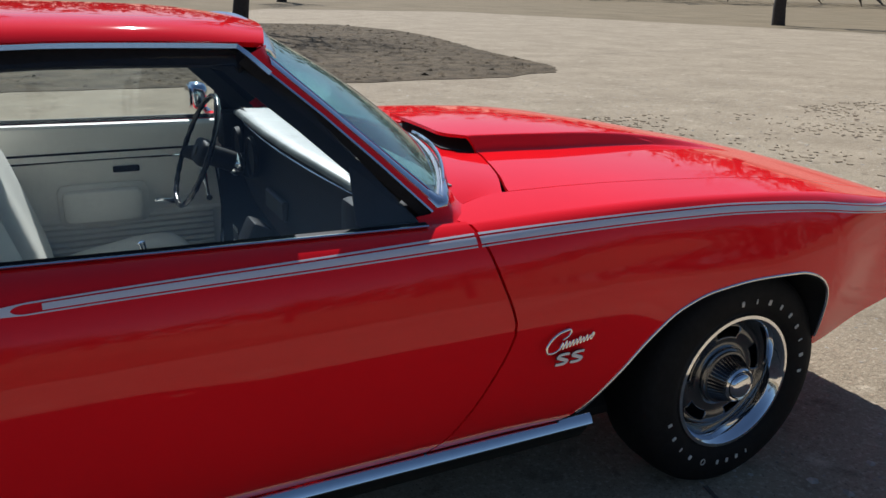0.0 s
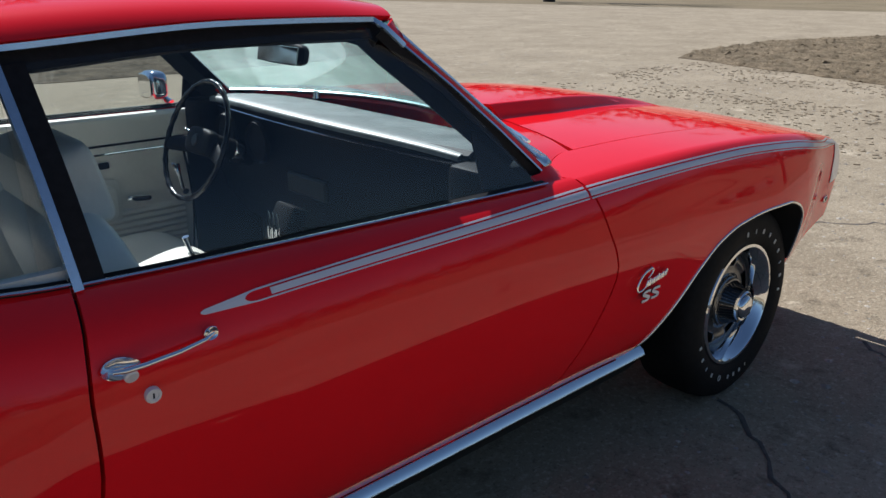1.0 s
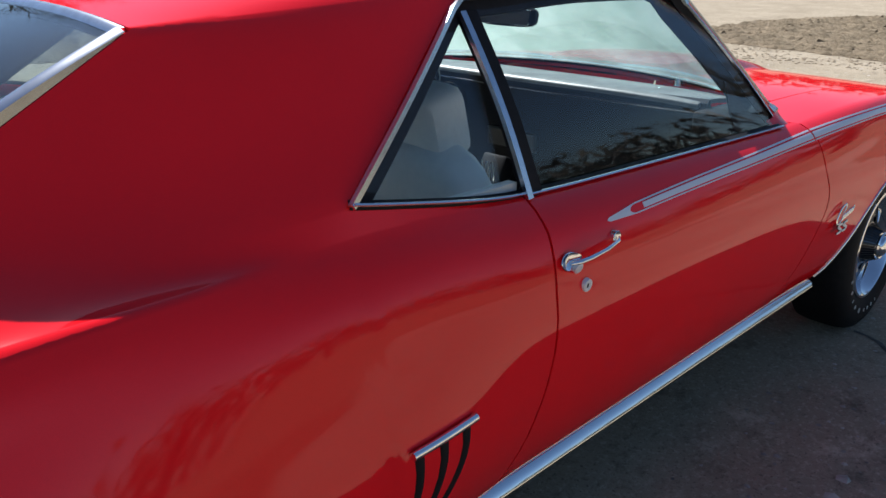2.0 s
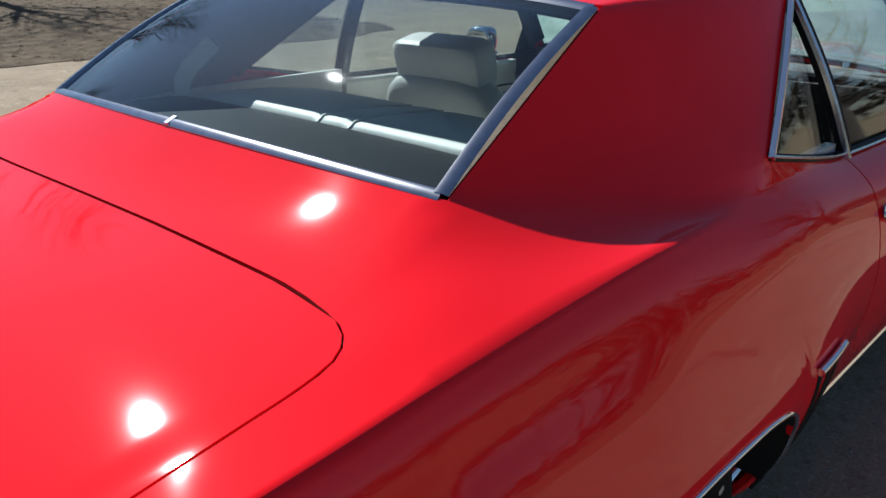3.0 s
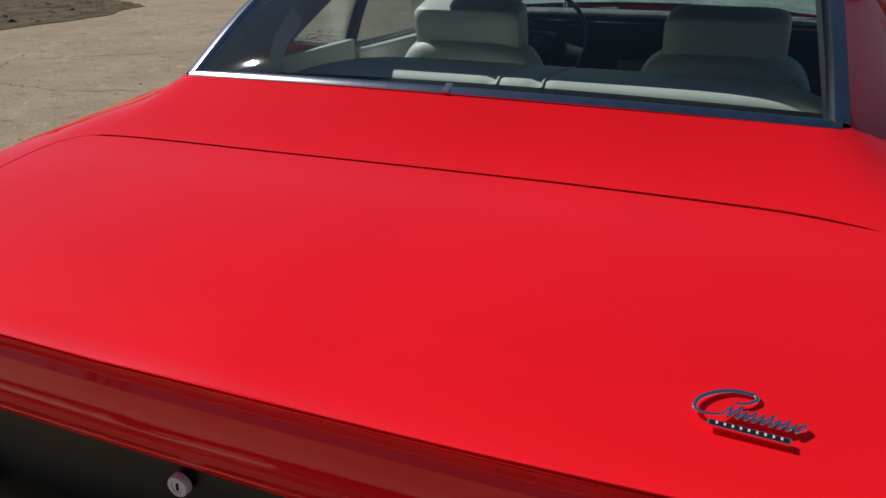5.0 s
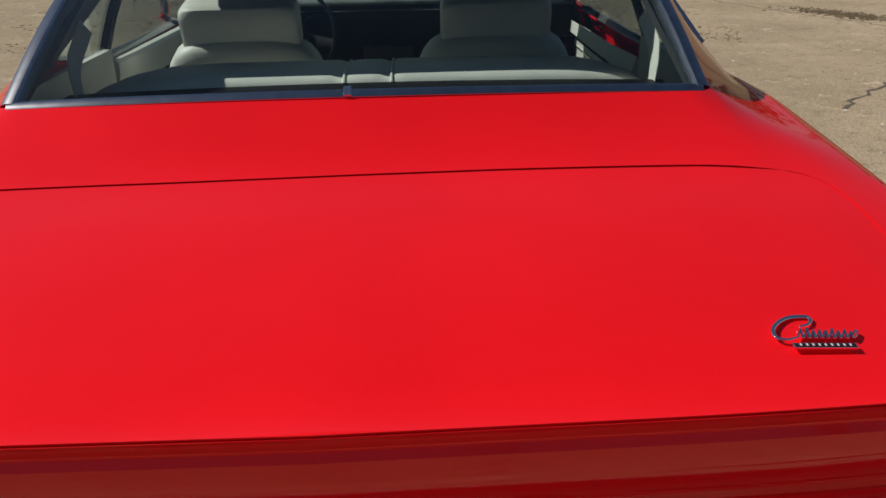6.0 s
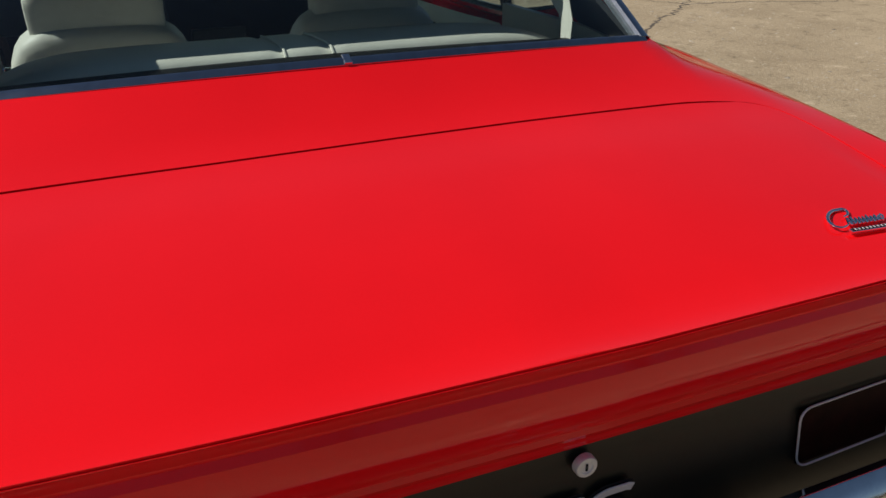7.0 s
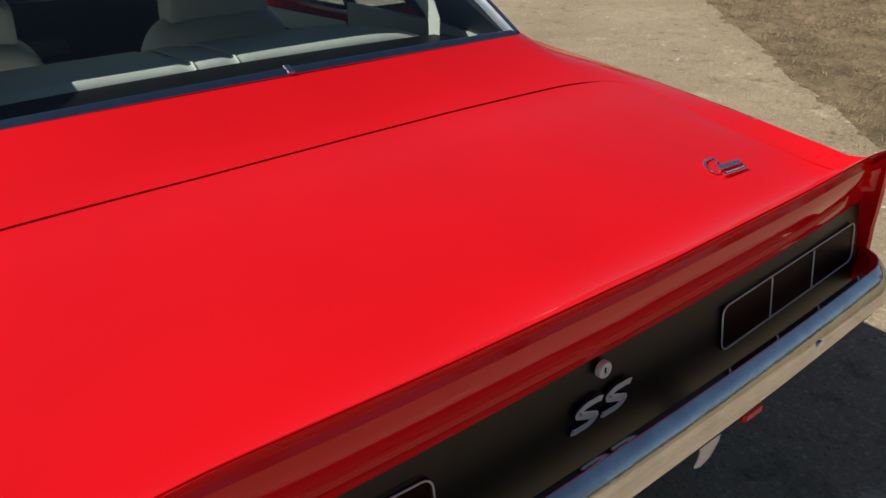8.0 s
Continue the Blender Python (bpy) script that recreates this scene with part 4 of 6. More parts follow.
def stripe(s):
    st = new("side_stripe")
    st.parent = car
    tagged(st, "white painted stripe with thin border lines")

    def band(name, a, b, x0, x1, taper=False):
        P = []
        for x in np.linspace(x0, x1, 80):
            k = 1.0
            if taper:
                k = np.clip((x - (-1.815)) / 0.10, 0.12, 1) ** 0.8
            c = float(STRIPE_Z(x))
            w = np.clip((0.90 - x) / 0.25, 0.75, 1) * (1 - 0.27 * np.clip((-0.85 - x) / 0.85, 0, 1))
            P.append([on_side(x, c + (a + (b - a) * t) * k * w, s, 0.0016) for t in np.linspace(0, 1, 5)])
        return part(name, panel(name, P, 0.0012, (0, s, 0.2)), STRIPE, st)

    band("stripe_line", 0.0098, 0.0128, 0.868, -0.852)
    band("stripe_band", -0.0066, 0.0066, 0.724, -0.852)
    band("stripe_line", -0.0128, -0.0098, 0.712, -0.852)
    band("stripe_line", 0.0098, 0.0128, -0.862, -1.694)
    band("stripe_band", -0.0066, 0.0066, -0.862, -1.690)
    band("stripe_line", -0.0128, -0.0098, -0.862, -1.694)
    for sg in (1, -1):                    # the rounded spear with its slot
        P = []
        for x in np.concatenate([np.linspace(-1.8135, -1.80, 8), np.linspace(-1.798, -1.738, 14), np.linspace(-1.7365, -1.726, 8), np.linspace(-1.724, -1.694, 8)]):
            k = np.clip((x + 1.814) / 0.10, 0, 1)
            hi = min(0.0128, 0.0128 * (0.35 + 0.65 * k) * min(1, math.sqrt(max(0, (x + 1.814) / 0.008))))
            lo = 0.0098 * math.sqrt(1 - (1 - np.clip((x + 1.737) / 0.022, 0, 1)) ** 2)
            lo = min(lo, hi - 0.0018) if lo > 0 else 0.0
            hi, lo = 0.73 * hi, 0.73 * lo
            c = float(STRIPE_Z(x))
            P.append([on_side(x, c + sg * (lo + (hi - lo) * t), s, 0.0016) for t in np.linspace(0, 1, 4)])
        part("stripe_tail", panel("stripe_tail", P, 0.0012, (0, s, 0.2)), STRIPE, st)
    P = [[on_side(x, z0 + (0.595 - z0) * t, s, 0.003) for x, z0 in ((q, float(STRIPE_Z(q)) + 0.0066) for q in np.linspace(0.725, 0.885, 10))] for t in np.linspace(0, 1, 14)]
    part("stripe_front", panel("stripe_front", P, 0.0012, (0, s, 0)), STRIPE, st)


both(stripe)


def arch_trim(s):
    for fn, a, b in ((ARCH_F, -0.53, 0.290), (ARCH_R, -3.22, -2.388)):
        xs = np.concatenate([np.linspace(a, a + 0.1, 12), np.linspace(a + 0.1, b - 0.08, 36)[1:], np.linspace(b - 0.08, b, 18)[1:]])
        line = [on_side(x, float(fn(x)) + 0.004, s, 0.0) for x in xs]
        part("arch_moulding", tube("arch_moulding", line, 0.0044, 8, up=(0, s, 0)), CHROME, car, "thin chrome wheel-opening moulding")
        hub = 0.0 if fn is ARCH_F else -2.743
        Q = []
        for p in line:                    # the liner stands a little inside the opening
            u = Vector((hub - p[0], 0, 0.33 - p[2])).normalized() * 0.006
            Q.append([(p[0] + u.x, s * (abs(p[1]) - d), p[2] + u.z + 0.06 * d) for d in (0.001, 0.05, 0.15, 0.28, 0.34)])
        part("wheel_well", panel("wheel_well", Q, 0.01, (0, 0, -1)), DARK, car, "black inner wheel well")
    line = [(x, s * 0.786, 0.299 - 0.004 * math.sin((x + 1.4) * 1.1) ** 2) for x in np.linspace(-0.455, -2.365, 40)]
    part("rocker_moulding", sweep("rocker_moulding", line, [(-0.017, -0.010), (-0.015, 0.002), (0.0, 0.006), (0.015, 0.002), (0.017, -0.010)], (0, s, 0.8)), CHROME, car, "bright rocker moulding")
    # The rocker's black paint also takes the place of shadow under the moulding.
    P = [[(x, s * y, z) for y, z in ((0.785, 0.30), (0.765, 0.25), (0.74, 0.215), (0.66, 0.20))] for x in np.linspace(-0.45, -2.33, 24)]
    part("rocker_panel", panel("rocker_panel", P, 0.01, (0, s, -0.4)), BLACK, car, "black rocker panel below the door")


both(arch_trim)


def door_handle(s):
    h = new("door_handle")
    h.parent = car
    tagged(h, "chrome pull handle on the door")
    yb = lambda x, z: s * (side_y(x, z) + 0.001)
    P = []
    for r in np.linspace(0, 1, 8):        # teardrop base, hollowed
        row = []
        for a in np.linspace(0, 2 * math.pi, 33):
            x = -1.952 + r * 0.025 * math.cos(a) * (1 if math.cos(a) < 0 else 1.25)
            z = 0.803 + r * 0.0145 * math.sin(a) * (1 - 0.25 * max(0, math.cos(a)))
            row.append((x, s * (side_y(x, z) + 0.0007 + 0.0065 * r ** 2), z))
        P.append(row)
    part("handle_base", panel("handle_base", P, 0.002, (0, s, 0)), CHROME, h, "hollowed chrome handle base")
    pts = [(-1.962, 0.012, 0.803), (-1.945, 0.020, 0.804), (-1.92, 0.025, 0.806), (-1.87, 0.026, 0.809), (-1.825, 0.020, 0.812), (-1.806, 0.006, 0.812)]
    part("grip", tube("grip", [(x, s * (side_y(x, z) + d), z) for x, d, z in pts], [0.004, 0.0055, 0.0052, 0.0046, 0.0046, 0.0045], 10, flat=0.8), CHROME, h, "")
    part("push_button", lathe("push_button", [(0, -0.011), (0.008, -0.011), (0.0105, -0.009), (0.0105, 0.004)], 20), EMBLEM, h, "round push button", Matrix.Translation((-1.938, yb(-1.938, 0.79), 0.791)) @ pose(0, 0, 0, -20 * s, 0, 180 if s > 0 else 0))
    ft = part("front_foot", lathe("front_foot", [(0, -0.001), (0.006, -0.002), (0.011, -0.006), (0.012, -0.005), (0.012, 0.003)], 20), CHROME, h, "", Matrix.Translation((-1.808, yb(-1.808, 0.812), 0.812)) @ pose(0, 0, 0, 0, 0, 180 if s > 0 else 0))
    lk = new("door_lock")
    lk.parent = car
    key_lock(lk, (-1.912, yb(-1.912, 0.75), 0.75), pose(0, 0, 0, -6 * s, 0, 180 if s > 0 else 0), 0.0125)


both(door_handle)


def louvers(s):
    lv = new("quarter_louver")
    lv.parent = car
    tagged(lv, "three dark gills with chrome tips ahead of the rear wheel")
    for k in range(3):
        x0 = -2.246 - k * 0.052
        x1 = -2.366 - k * 0.020
        pts = [(x0 + (x1 - x0) * t ** 2.3 + 0.010 * math.sin(math.pi * t), 0.628 - (0.225 + 0.008 * k) * t) for t in np.linspace(0, 1, 16)]
        line = [on_side(x, z, s, -0.001) for x, z in pts]
        part("gill", tube("gill", line, np.linspace(0.010, 0.007, 16), 8, flat=0.5, up=(0, s, 0)), SEAL, lv, "black gill")
    tip = [on_side(x, 0.632, s, 0.006) for x in np.linspace(-2.228, -2.368, 10)]
    part("chrome_tip", tube("chrome_tip", tip, 0.0072, 8), CHROME, lv, "chrome cap over the gills")


both(louvers)


# ---- wheels ----
def wheel(name):
    w = new(name)
    w.parent = car
    tagged(w, "dark silver five-slot wheel with polished trim ring on a white-marked tyre")
    R = 0.328
    prof = [(0.195, 0.06), (0.20, -0.085), (0.212, -0.096), (0.235, -0.104), (0.27, -0.106), (0.295, -0.099), (0.312, -0.088), (0.323, -0.070), (R, -0.04), (R, 0.04), (0.323, 0.075), (0.295, 0.10), (0.23, 0.10), (0.20, 0.085), (0.195, 0.06)]
    tyre = part("tyre", lathe("tyre", prof, 72, 40), TYRE, w, "black tyre with raised white marks")
    n = 0
    for a0, a1, cnt in ((116, 18, 9), (218, 254, 4), (282, 308, 4)):
        for a in np.linspace(a0, a1, cnt):
            bm = box((0.010, 0.005, 0.011, 0.009, 0.010)[n % 5], 0.003, 0.016 if cnt > 4 else 0.014, 0.002, 1, pose(0, 0, 0, 0, -(a - 90)) @ pose(0, -0.1065, 0.246))
            part("white_mark", bm, WHITE_RUBBER, tyre)
            n += 1
    part("white_ring", tube("white_ring", [(0.246 * math.cos(radians(268)) + 0.0075 * math.cos(a), -0.1065, 0.246 * math.sin(radians(268)) + 0.0085 * math.sin(a)) for a in np.arange(14) * math.tau / 14], 0.0016, 5, True, up=(0, 1, 0)), WHITE_RUBBER, tyre, "small white ring")
    rim = part("rim", lathe("rim", [(0.205, -0.088), (0.201, -0.096), (0.192, -0.097), (0.184, -0.090), (0.168, -0.050), (0.162, -0.020), (0.162, 0.05)], 64), CHROME, w, "polished trim ring")
    part("barrel", lathe("barrel", [(0.172, 0.02), (0.15, 0.03), (0.0, 0.03)], 48), DARK, w)
    # dished disc with five slots near its rim
    rs = np.concatenate([np.linspace(0.060, 0.108, 8), np.linspace(0.112, 0.150, 9), [0.155, 0.160, 0.168]])
    deep = pchip([0.06, 0.075, 0.095, 0.115, 0.135, 0.152, 0.168], [-0.066, -0.046, -0.034, -0.036, -0.040, -0.032, -0.012])
    na = 120
    v = [(r * math.cos(k * math.tau / na), float(deep(r)), r * math.sin(k * math.tau / na)) for r in rs for k in range(na)]
    f = []
    for i in range(len(rs) - 1):
        rm = (rs[i] + rs[i + 1]) / 2
        for k in range(na):
            off = abs((k + 0.5) * 360 / na % 72 - 36)
            if ((rm - 0.131) / 0.0165) ** 4 + (off / 19) ** 4 < 1:
                continue
            f.append((i * na + k, i * na + (k + 1) % na, (i + 1) * na + (k + 1) % na, (i + 1) * na + k))
    disc = part("disc", mesh("disc", v, f, 50), WHEELPAINT, rim, "dark silver dished disc with five slots")
    disc.modifiers.new("thickness", "SOLIDIFY").thickness = 0.005
    part("hub_band", lathe("hub_band", [(0.084, -0.046), (0.078, -0.062), (0.06, -0.066)], 40), WHEELPAINT, rim)
    cap = part("hub_cap", lathe("hub_cap", [(0.080, -0.046), (0.074, -0.052), (0.049, -0.108), (0.042, -0.112), (0, -0.112)], 48), WHEELBLACK, w, "tapering finned centre cap")
    part("cap_base", lathe("cap_base", [(0.086, -0.046), (0.085, -0.054), (0.078, -0.058), (0.072, -0.054)], 48), WHEELPAINT, cap, "dark ring at the cap's foot")
    part("cap_ring", lathe("cap_ring", [(0.051, -0.104), (0.050, -0.112), (0.046, -0.116), (0.041, -0.114)], 48), CHROME, cap, "chrome ring of the cap")
    part("cap_face", lathe("cap_face", [(0.038, -0.110), (0.036, -0.120), (0.030, -0.126), (0.016, -0.129), (0, -0.130)], 40), CHROME, cap, "chrome cap face")
    for k in range(40):
        bm = box(0.0028, 0.056, 0.006, 0, 1, pose(0, 0, 0, 0, k * 9) @ pose(0, -0.0795, 0.0625, 24))
        part("cap_fin", bm, WHEELPAINT, cap)
    return w


WF = wheel("wheel")
WF.matrix_basis = pose(0, -0.745, 0.328, 0, 20)
for x, s, a in ((0, 1, 0), (-2.743, 1, 30), (-2.743, -1, 62)):
    copy_thing(WF, pose(x, s * 0.745 if x == 0 else s * 0.755, 0.328, 0, a, 180 if s > 0 else 0))


# ---- bumpers and front end ----
def bumper(name, x0, sign, half, z0, label):
    b = new(name)
    b.parent = car
    tagged(b, label)
    sec = [(0.046, 0.600), (0.0458, 0.6465), (0.0450, 0.6476), (0.0440, 0.6482), (0.0330, 0.6534), (0.0320, 0.6538), (0.0312, 0.6540), (0.0303, 0.6538), (0.0296, 0.6533), (0.0285, 0.6524), (0.022, 0.6468), (0.016, 0.640), (0.0105, 0.631), (0.006, 0.620), (0.0025, 0.608), (0.0003, 0.597), (0.002, 0.589), (0.008, 0.583), (0.022, 0.579), (0.050, 0.580)]
    P = []
    for t in np.linspace(-1, 1, 61):
        y = half * math.sin(t * math.pi / 2 * 0.94) / math.sin(math.pi / 2 * 0.94)
        curve = 0.022 * (y / half) ** 2 + 0.085 * max(0, (abs(y) / half - 0.86) / 0.14) ** 2
        k = 1 - 0.25 * max(0, (abs(y) / half - 0.93) / 0.07)
        P.append([(x0 + sign * (dx + curve), y, z0 + (z - 0.602) * k) for dx, z in sec])
    P = np.array(P)
    n, k = P.shape[:2]
    f = grid_faces(n, k, 0, False, True) + [tuple(range(k)), tuple((n - 1) * k + i for i in range(k))]
    me = mesh(name, P.reshape(-1, 3), f, 40)
    bm = bmesh.new()
    bm.from_mesh(me)
    bmesh.ops.recalc_face_normals(bm, faces=bm.faces)
    part("blade", bm, BUMPER, b, "polished chrome blade")
    for s in (-1, 1):
        part("bolt", lathe("bolt", [(0, -0.001), (0.006, -0.0005), (0.010, 0.001), (0.011, 0.004)], 16), CHROME, b, "", Matrix.Translation((x0 + sign * 0.008, s * 0.46, z0 + 0.010)) @ pose(0, 0, 0, 0, 0, -90 * sign))
    return b


bumper("rear_bumper", -3.808, 1, 0.838, 0.606, "chrome rear bumper with bolts")
bumper("front_bumper", 0.946, -1, 0.715, 0.495, "chrome front bumper")


def front_end():
    P = [[(0.934 - 0.014 * (abs(y) / 0.65) ** 2, y, z) for y in np.linspace(-0.645, 0.645, 25)] for z in np.linspace(0.706, 0.43, 8)]
    n = part("nose_panel", panel("nose_panel", P, 0.01, (1, 0, 0)), RED, car, "red nose panel")
    P = [[(0.943 - 0.014 * (abs(y) / 0.65) ** 2, y, z) for y in np.linspace(-0.60, 0.60, 25)] for z in np.linspace(0.70, 0.52, 5)]
    part("front_valance", box(0.05, 1.0, 0.16, 0.02, 2, pose(0.88, 0, 0.37)), RED, n, "red valance below the bumper")
    g = part("grille", panel("grille", P, 0.01, (1, 0, 0)), BLACK, n, "black grille")
    for k in range(9):
        y = -0.36 + 0.09 * k
        part("grille_bar", box(0.012, 0.006, 0.16, 0.001, 1, pose(0.953 - 0.014 * (abs(y) / 0.65) ** 2, y, 0.61)), DULL, g)
    for s in (-1, 1):
        lamp = part("headlight", lathe("headlight", [(0, -0.03), (0.05, -0.025), (0.08, -0.01), (0.088, 0.0), (0.095, -0.012), (0.1, 0.0), (0.1, 0.02)], 32), CHROME, n, "round headlight with bright bezel", Matrix.Translation((0.928, s * 0.50, 0.61)) @ pose(0, 0, 0, 0, 0, 90))
        part("side_marker", box(0.045, 0.008, 0.022, 0.004, 2, Matrix.Translation((0.735, s * (side_y(0.735, 0.530) + 0.003), 0.530)) @ pose(0, 0, 0, 0, 0, -12 * s)), DULL, car, "bright-framed side marker lamp")
        part("marker_lens", box(0.032, 0.006, 0.012, 0.002, 1, Matrix.Translation((0.735, s * (side_y(0.735, 0.530) + 0.006), 0.530)) @ pose(0, 0, 0, 0, 0, -12 * s)), LENS, car)


front_end()


def underbody():
    part("floor_pan", box(3.0, 1.36, 0.06, 0.02, 1, pose(-1.5, 0, 0.24)), DARK, car, "black floor pan")
    part("rear_valance", box(0.02, 1.30, 0.12, 0.008, 1, pose(-3.66, 0, 0.50)), DARK, car, "black valance below the bumper")
    part("fuel_tank", box(0.55, 0.9, 0.18, 0.03, 2, pose(-3.32, 0, 0.35)), DARK, car)
    for x in (0, -2.743):
        for s in (-1, 1):
            part("inner_fender", box(0.86, 0.02, 0.42, 0.004, 1, pose(x - 0.06, s * 0.575, 0.46)), DARK, car, "black inner fender wall")
        part("axle", tube("axle", [(x, -0.68, 0.33), (x, 0.68, 0.33)], 0.04, 10), DARK, car)
    for s in (-1, 1):
        pts = [(-3.755, s * 0.222, 0.575), (-3.758, s * 0.224, 0.555), (-3.760, s * 0.227, 0.535), (-3.760, s * 0.226, 0.515), (-3.760, s * 0.217, 0.497), (-3.760, s * 0.204, 0.488), (-3.760, s * 0.192, 0.485)]
        part("tow_hook", tube("tow_hook", pts, [0.036, 0.034, 0.030, 0.027, 0.020, 0.012, 0.003], 12, flat=0.25, up=(1, 0, 0)), EMBLEM, car, "bright claw-shaped hook below the bumper")
        part("bumper_bracket", box(0.05, 0.060, 0.024, 0.006, 1, pose(-3.70, s * 0.436, 0.447)), RED, car, "red bumper bracket")


underbody()


# ---- cabin ----
def seat(s, name="bucket_seat"):
    st = new(name)
    st.parent = car
    yc = 0.405 if s > 0 else -0.345
    tagged(st, "parchment vinyl bucket seat with head rest")
    cush = cushion(0.52, 0.52, 0.20, 4, 20, lambda p, q: q + np.array((0, 0, 0.02 * p[0] - 0.02 * max(0, p[2]) * (1 - p[1] ** 2))))
    part("seat_cushion", cush, VINYL, st, "", pose(-1.50, yc, 0.405, 0, -6))
    bk = cushion(0.15, 0.52, 0.56, 4.5, 20, lambda p, q: q * np.array((1, 1 - 0.13 * max(0, p[2]), 1)) + np.array((-0.02 * (1 - p[1] ** 2) * (p[0] > 0), 0, 0)))
    part("seat_back", bk, VINYL, st, "", pose(-1.795, yc, 0.67, 0, -17))
    for k in range(-3, 4):
        line = [(-1.72 - 0.30 * (z - 0.5), yc + k * 0.055, z - 0.01) for z in np.linspace(0.52, 0.84, 12)]
        part("seat_pleat", tube("seat_pleat", line, 0.013, 6, flat=0.7), VINYL, st)
    hd = cushion(0.12, 0.345 if s > 0 else 0.325, 0.160, 7, 16)
    h = part("head_rest", hd, VINYL, st, "", pose(-1.855, yc, 0.962, 0, -14))
    part("head_rest_welt", tube("head_rest_welt", [(-1.885, yc + a, 0.915 + b) for a, b in ((-0.12, 0), (-0.06, -0.003), (0, -0.004), (0.06, -0.003), (0.12, 0))], 0.003, 6), VINYL, st)


seat(1)
seat(-1)


def rear_seat():
    r = new("rear_seat")
    r.parent = car
    tagged(r, "parchment vinyl rear bench seat")
    part("bench_cushion", cushion(0.5, 1.2, 0.2, 5, 20), VINYL, r, "", pose(-2.12, 0, 0.50, 0, -8))
    groove = lambda y: sum(math.exp(-((y - g) / 0.012) ** 2) for g in (0.06, -0.04))
    P = []
    for x, z in ((-2.26, 0.50), (-2.28, 0.70), (-2.295, 0.88), (-2.305, 0.92), (-2.33, 0.943), (-2.42, 0.954), (-2.52, 0.960), (-2.575, 0.961), (-2.602, 0.957), (-2.618, 0.945), (-2.624, 0.91), (-2.62, 0.70)):
        P.append([(x + (0.02 * abs(y / 0.62) ** 6) + 0.012 * groove(y) * (x > -2.31), y, z - 0.05 * abs(y / 0.62) ** 8 - 0.006 * groove(y) * (z > 0.94)) for y in np.linspace(-0.62, 0.62, 63)])
    part("bench_back", panel("bench_back", P, 0.02, (0, 0, 1), 80), VINYL, r, "parchment bench back")
    for g in (0.06, -0.04):
        part("bench_welt", tube("bench_welt", [(-2.34, g - 0.008, 0.944), (-2.42, g - 0.008, 0.953), (-2.56, g - 0.008, 0.960), (-2.60, g - 0.008, 0.957), (-2.618, g - 0.008, 0.945)], 0.003, 6), VINYL, r)
    P = [[(x, y, 0.936 + 0.010 * (1 - (y / 0.62) ** 2)) for y in np.linspace(-0.62, 0.62, 21)] for x in np.linspace(-2.62, -2.93, 8)]
    part("parcel_shelf", panel("parcel_shelf", P, 0.02, (0, 0, 1)), VINYL_DARK, r, "black parcel shelf")


rear_seat()


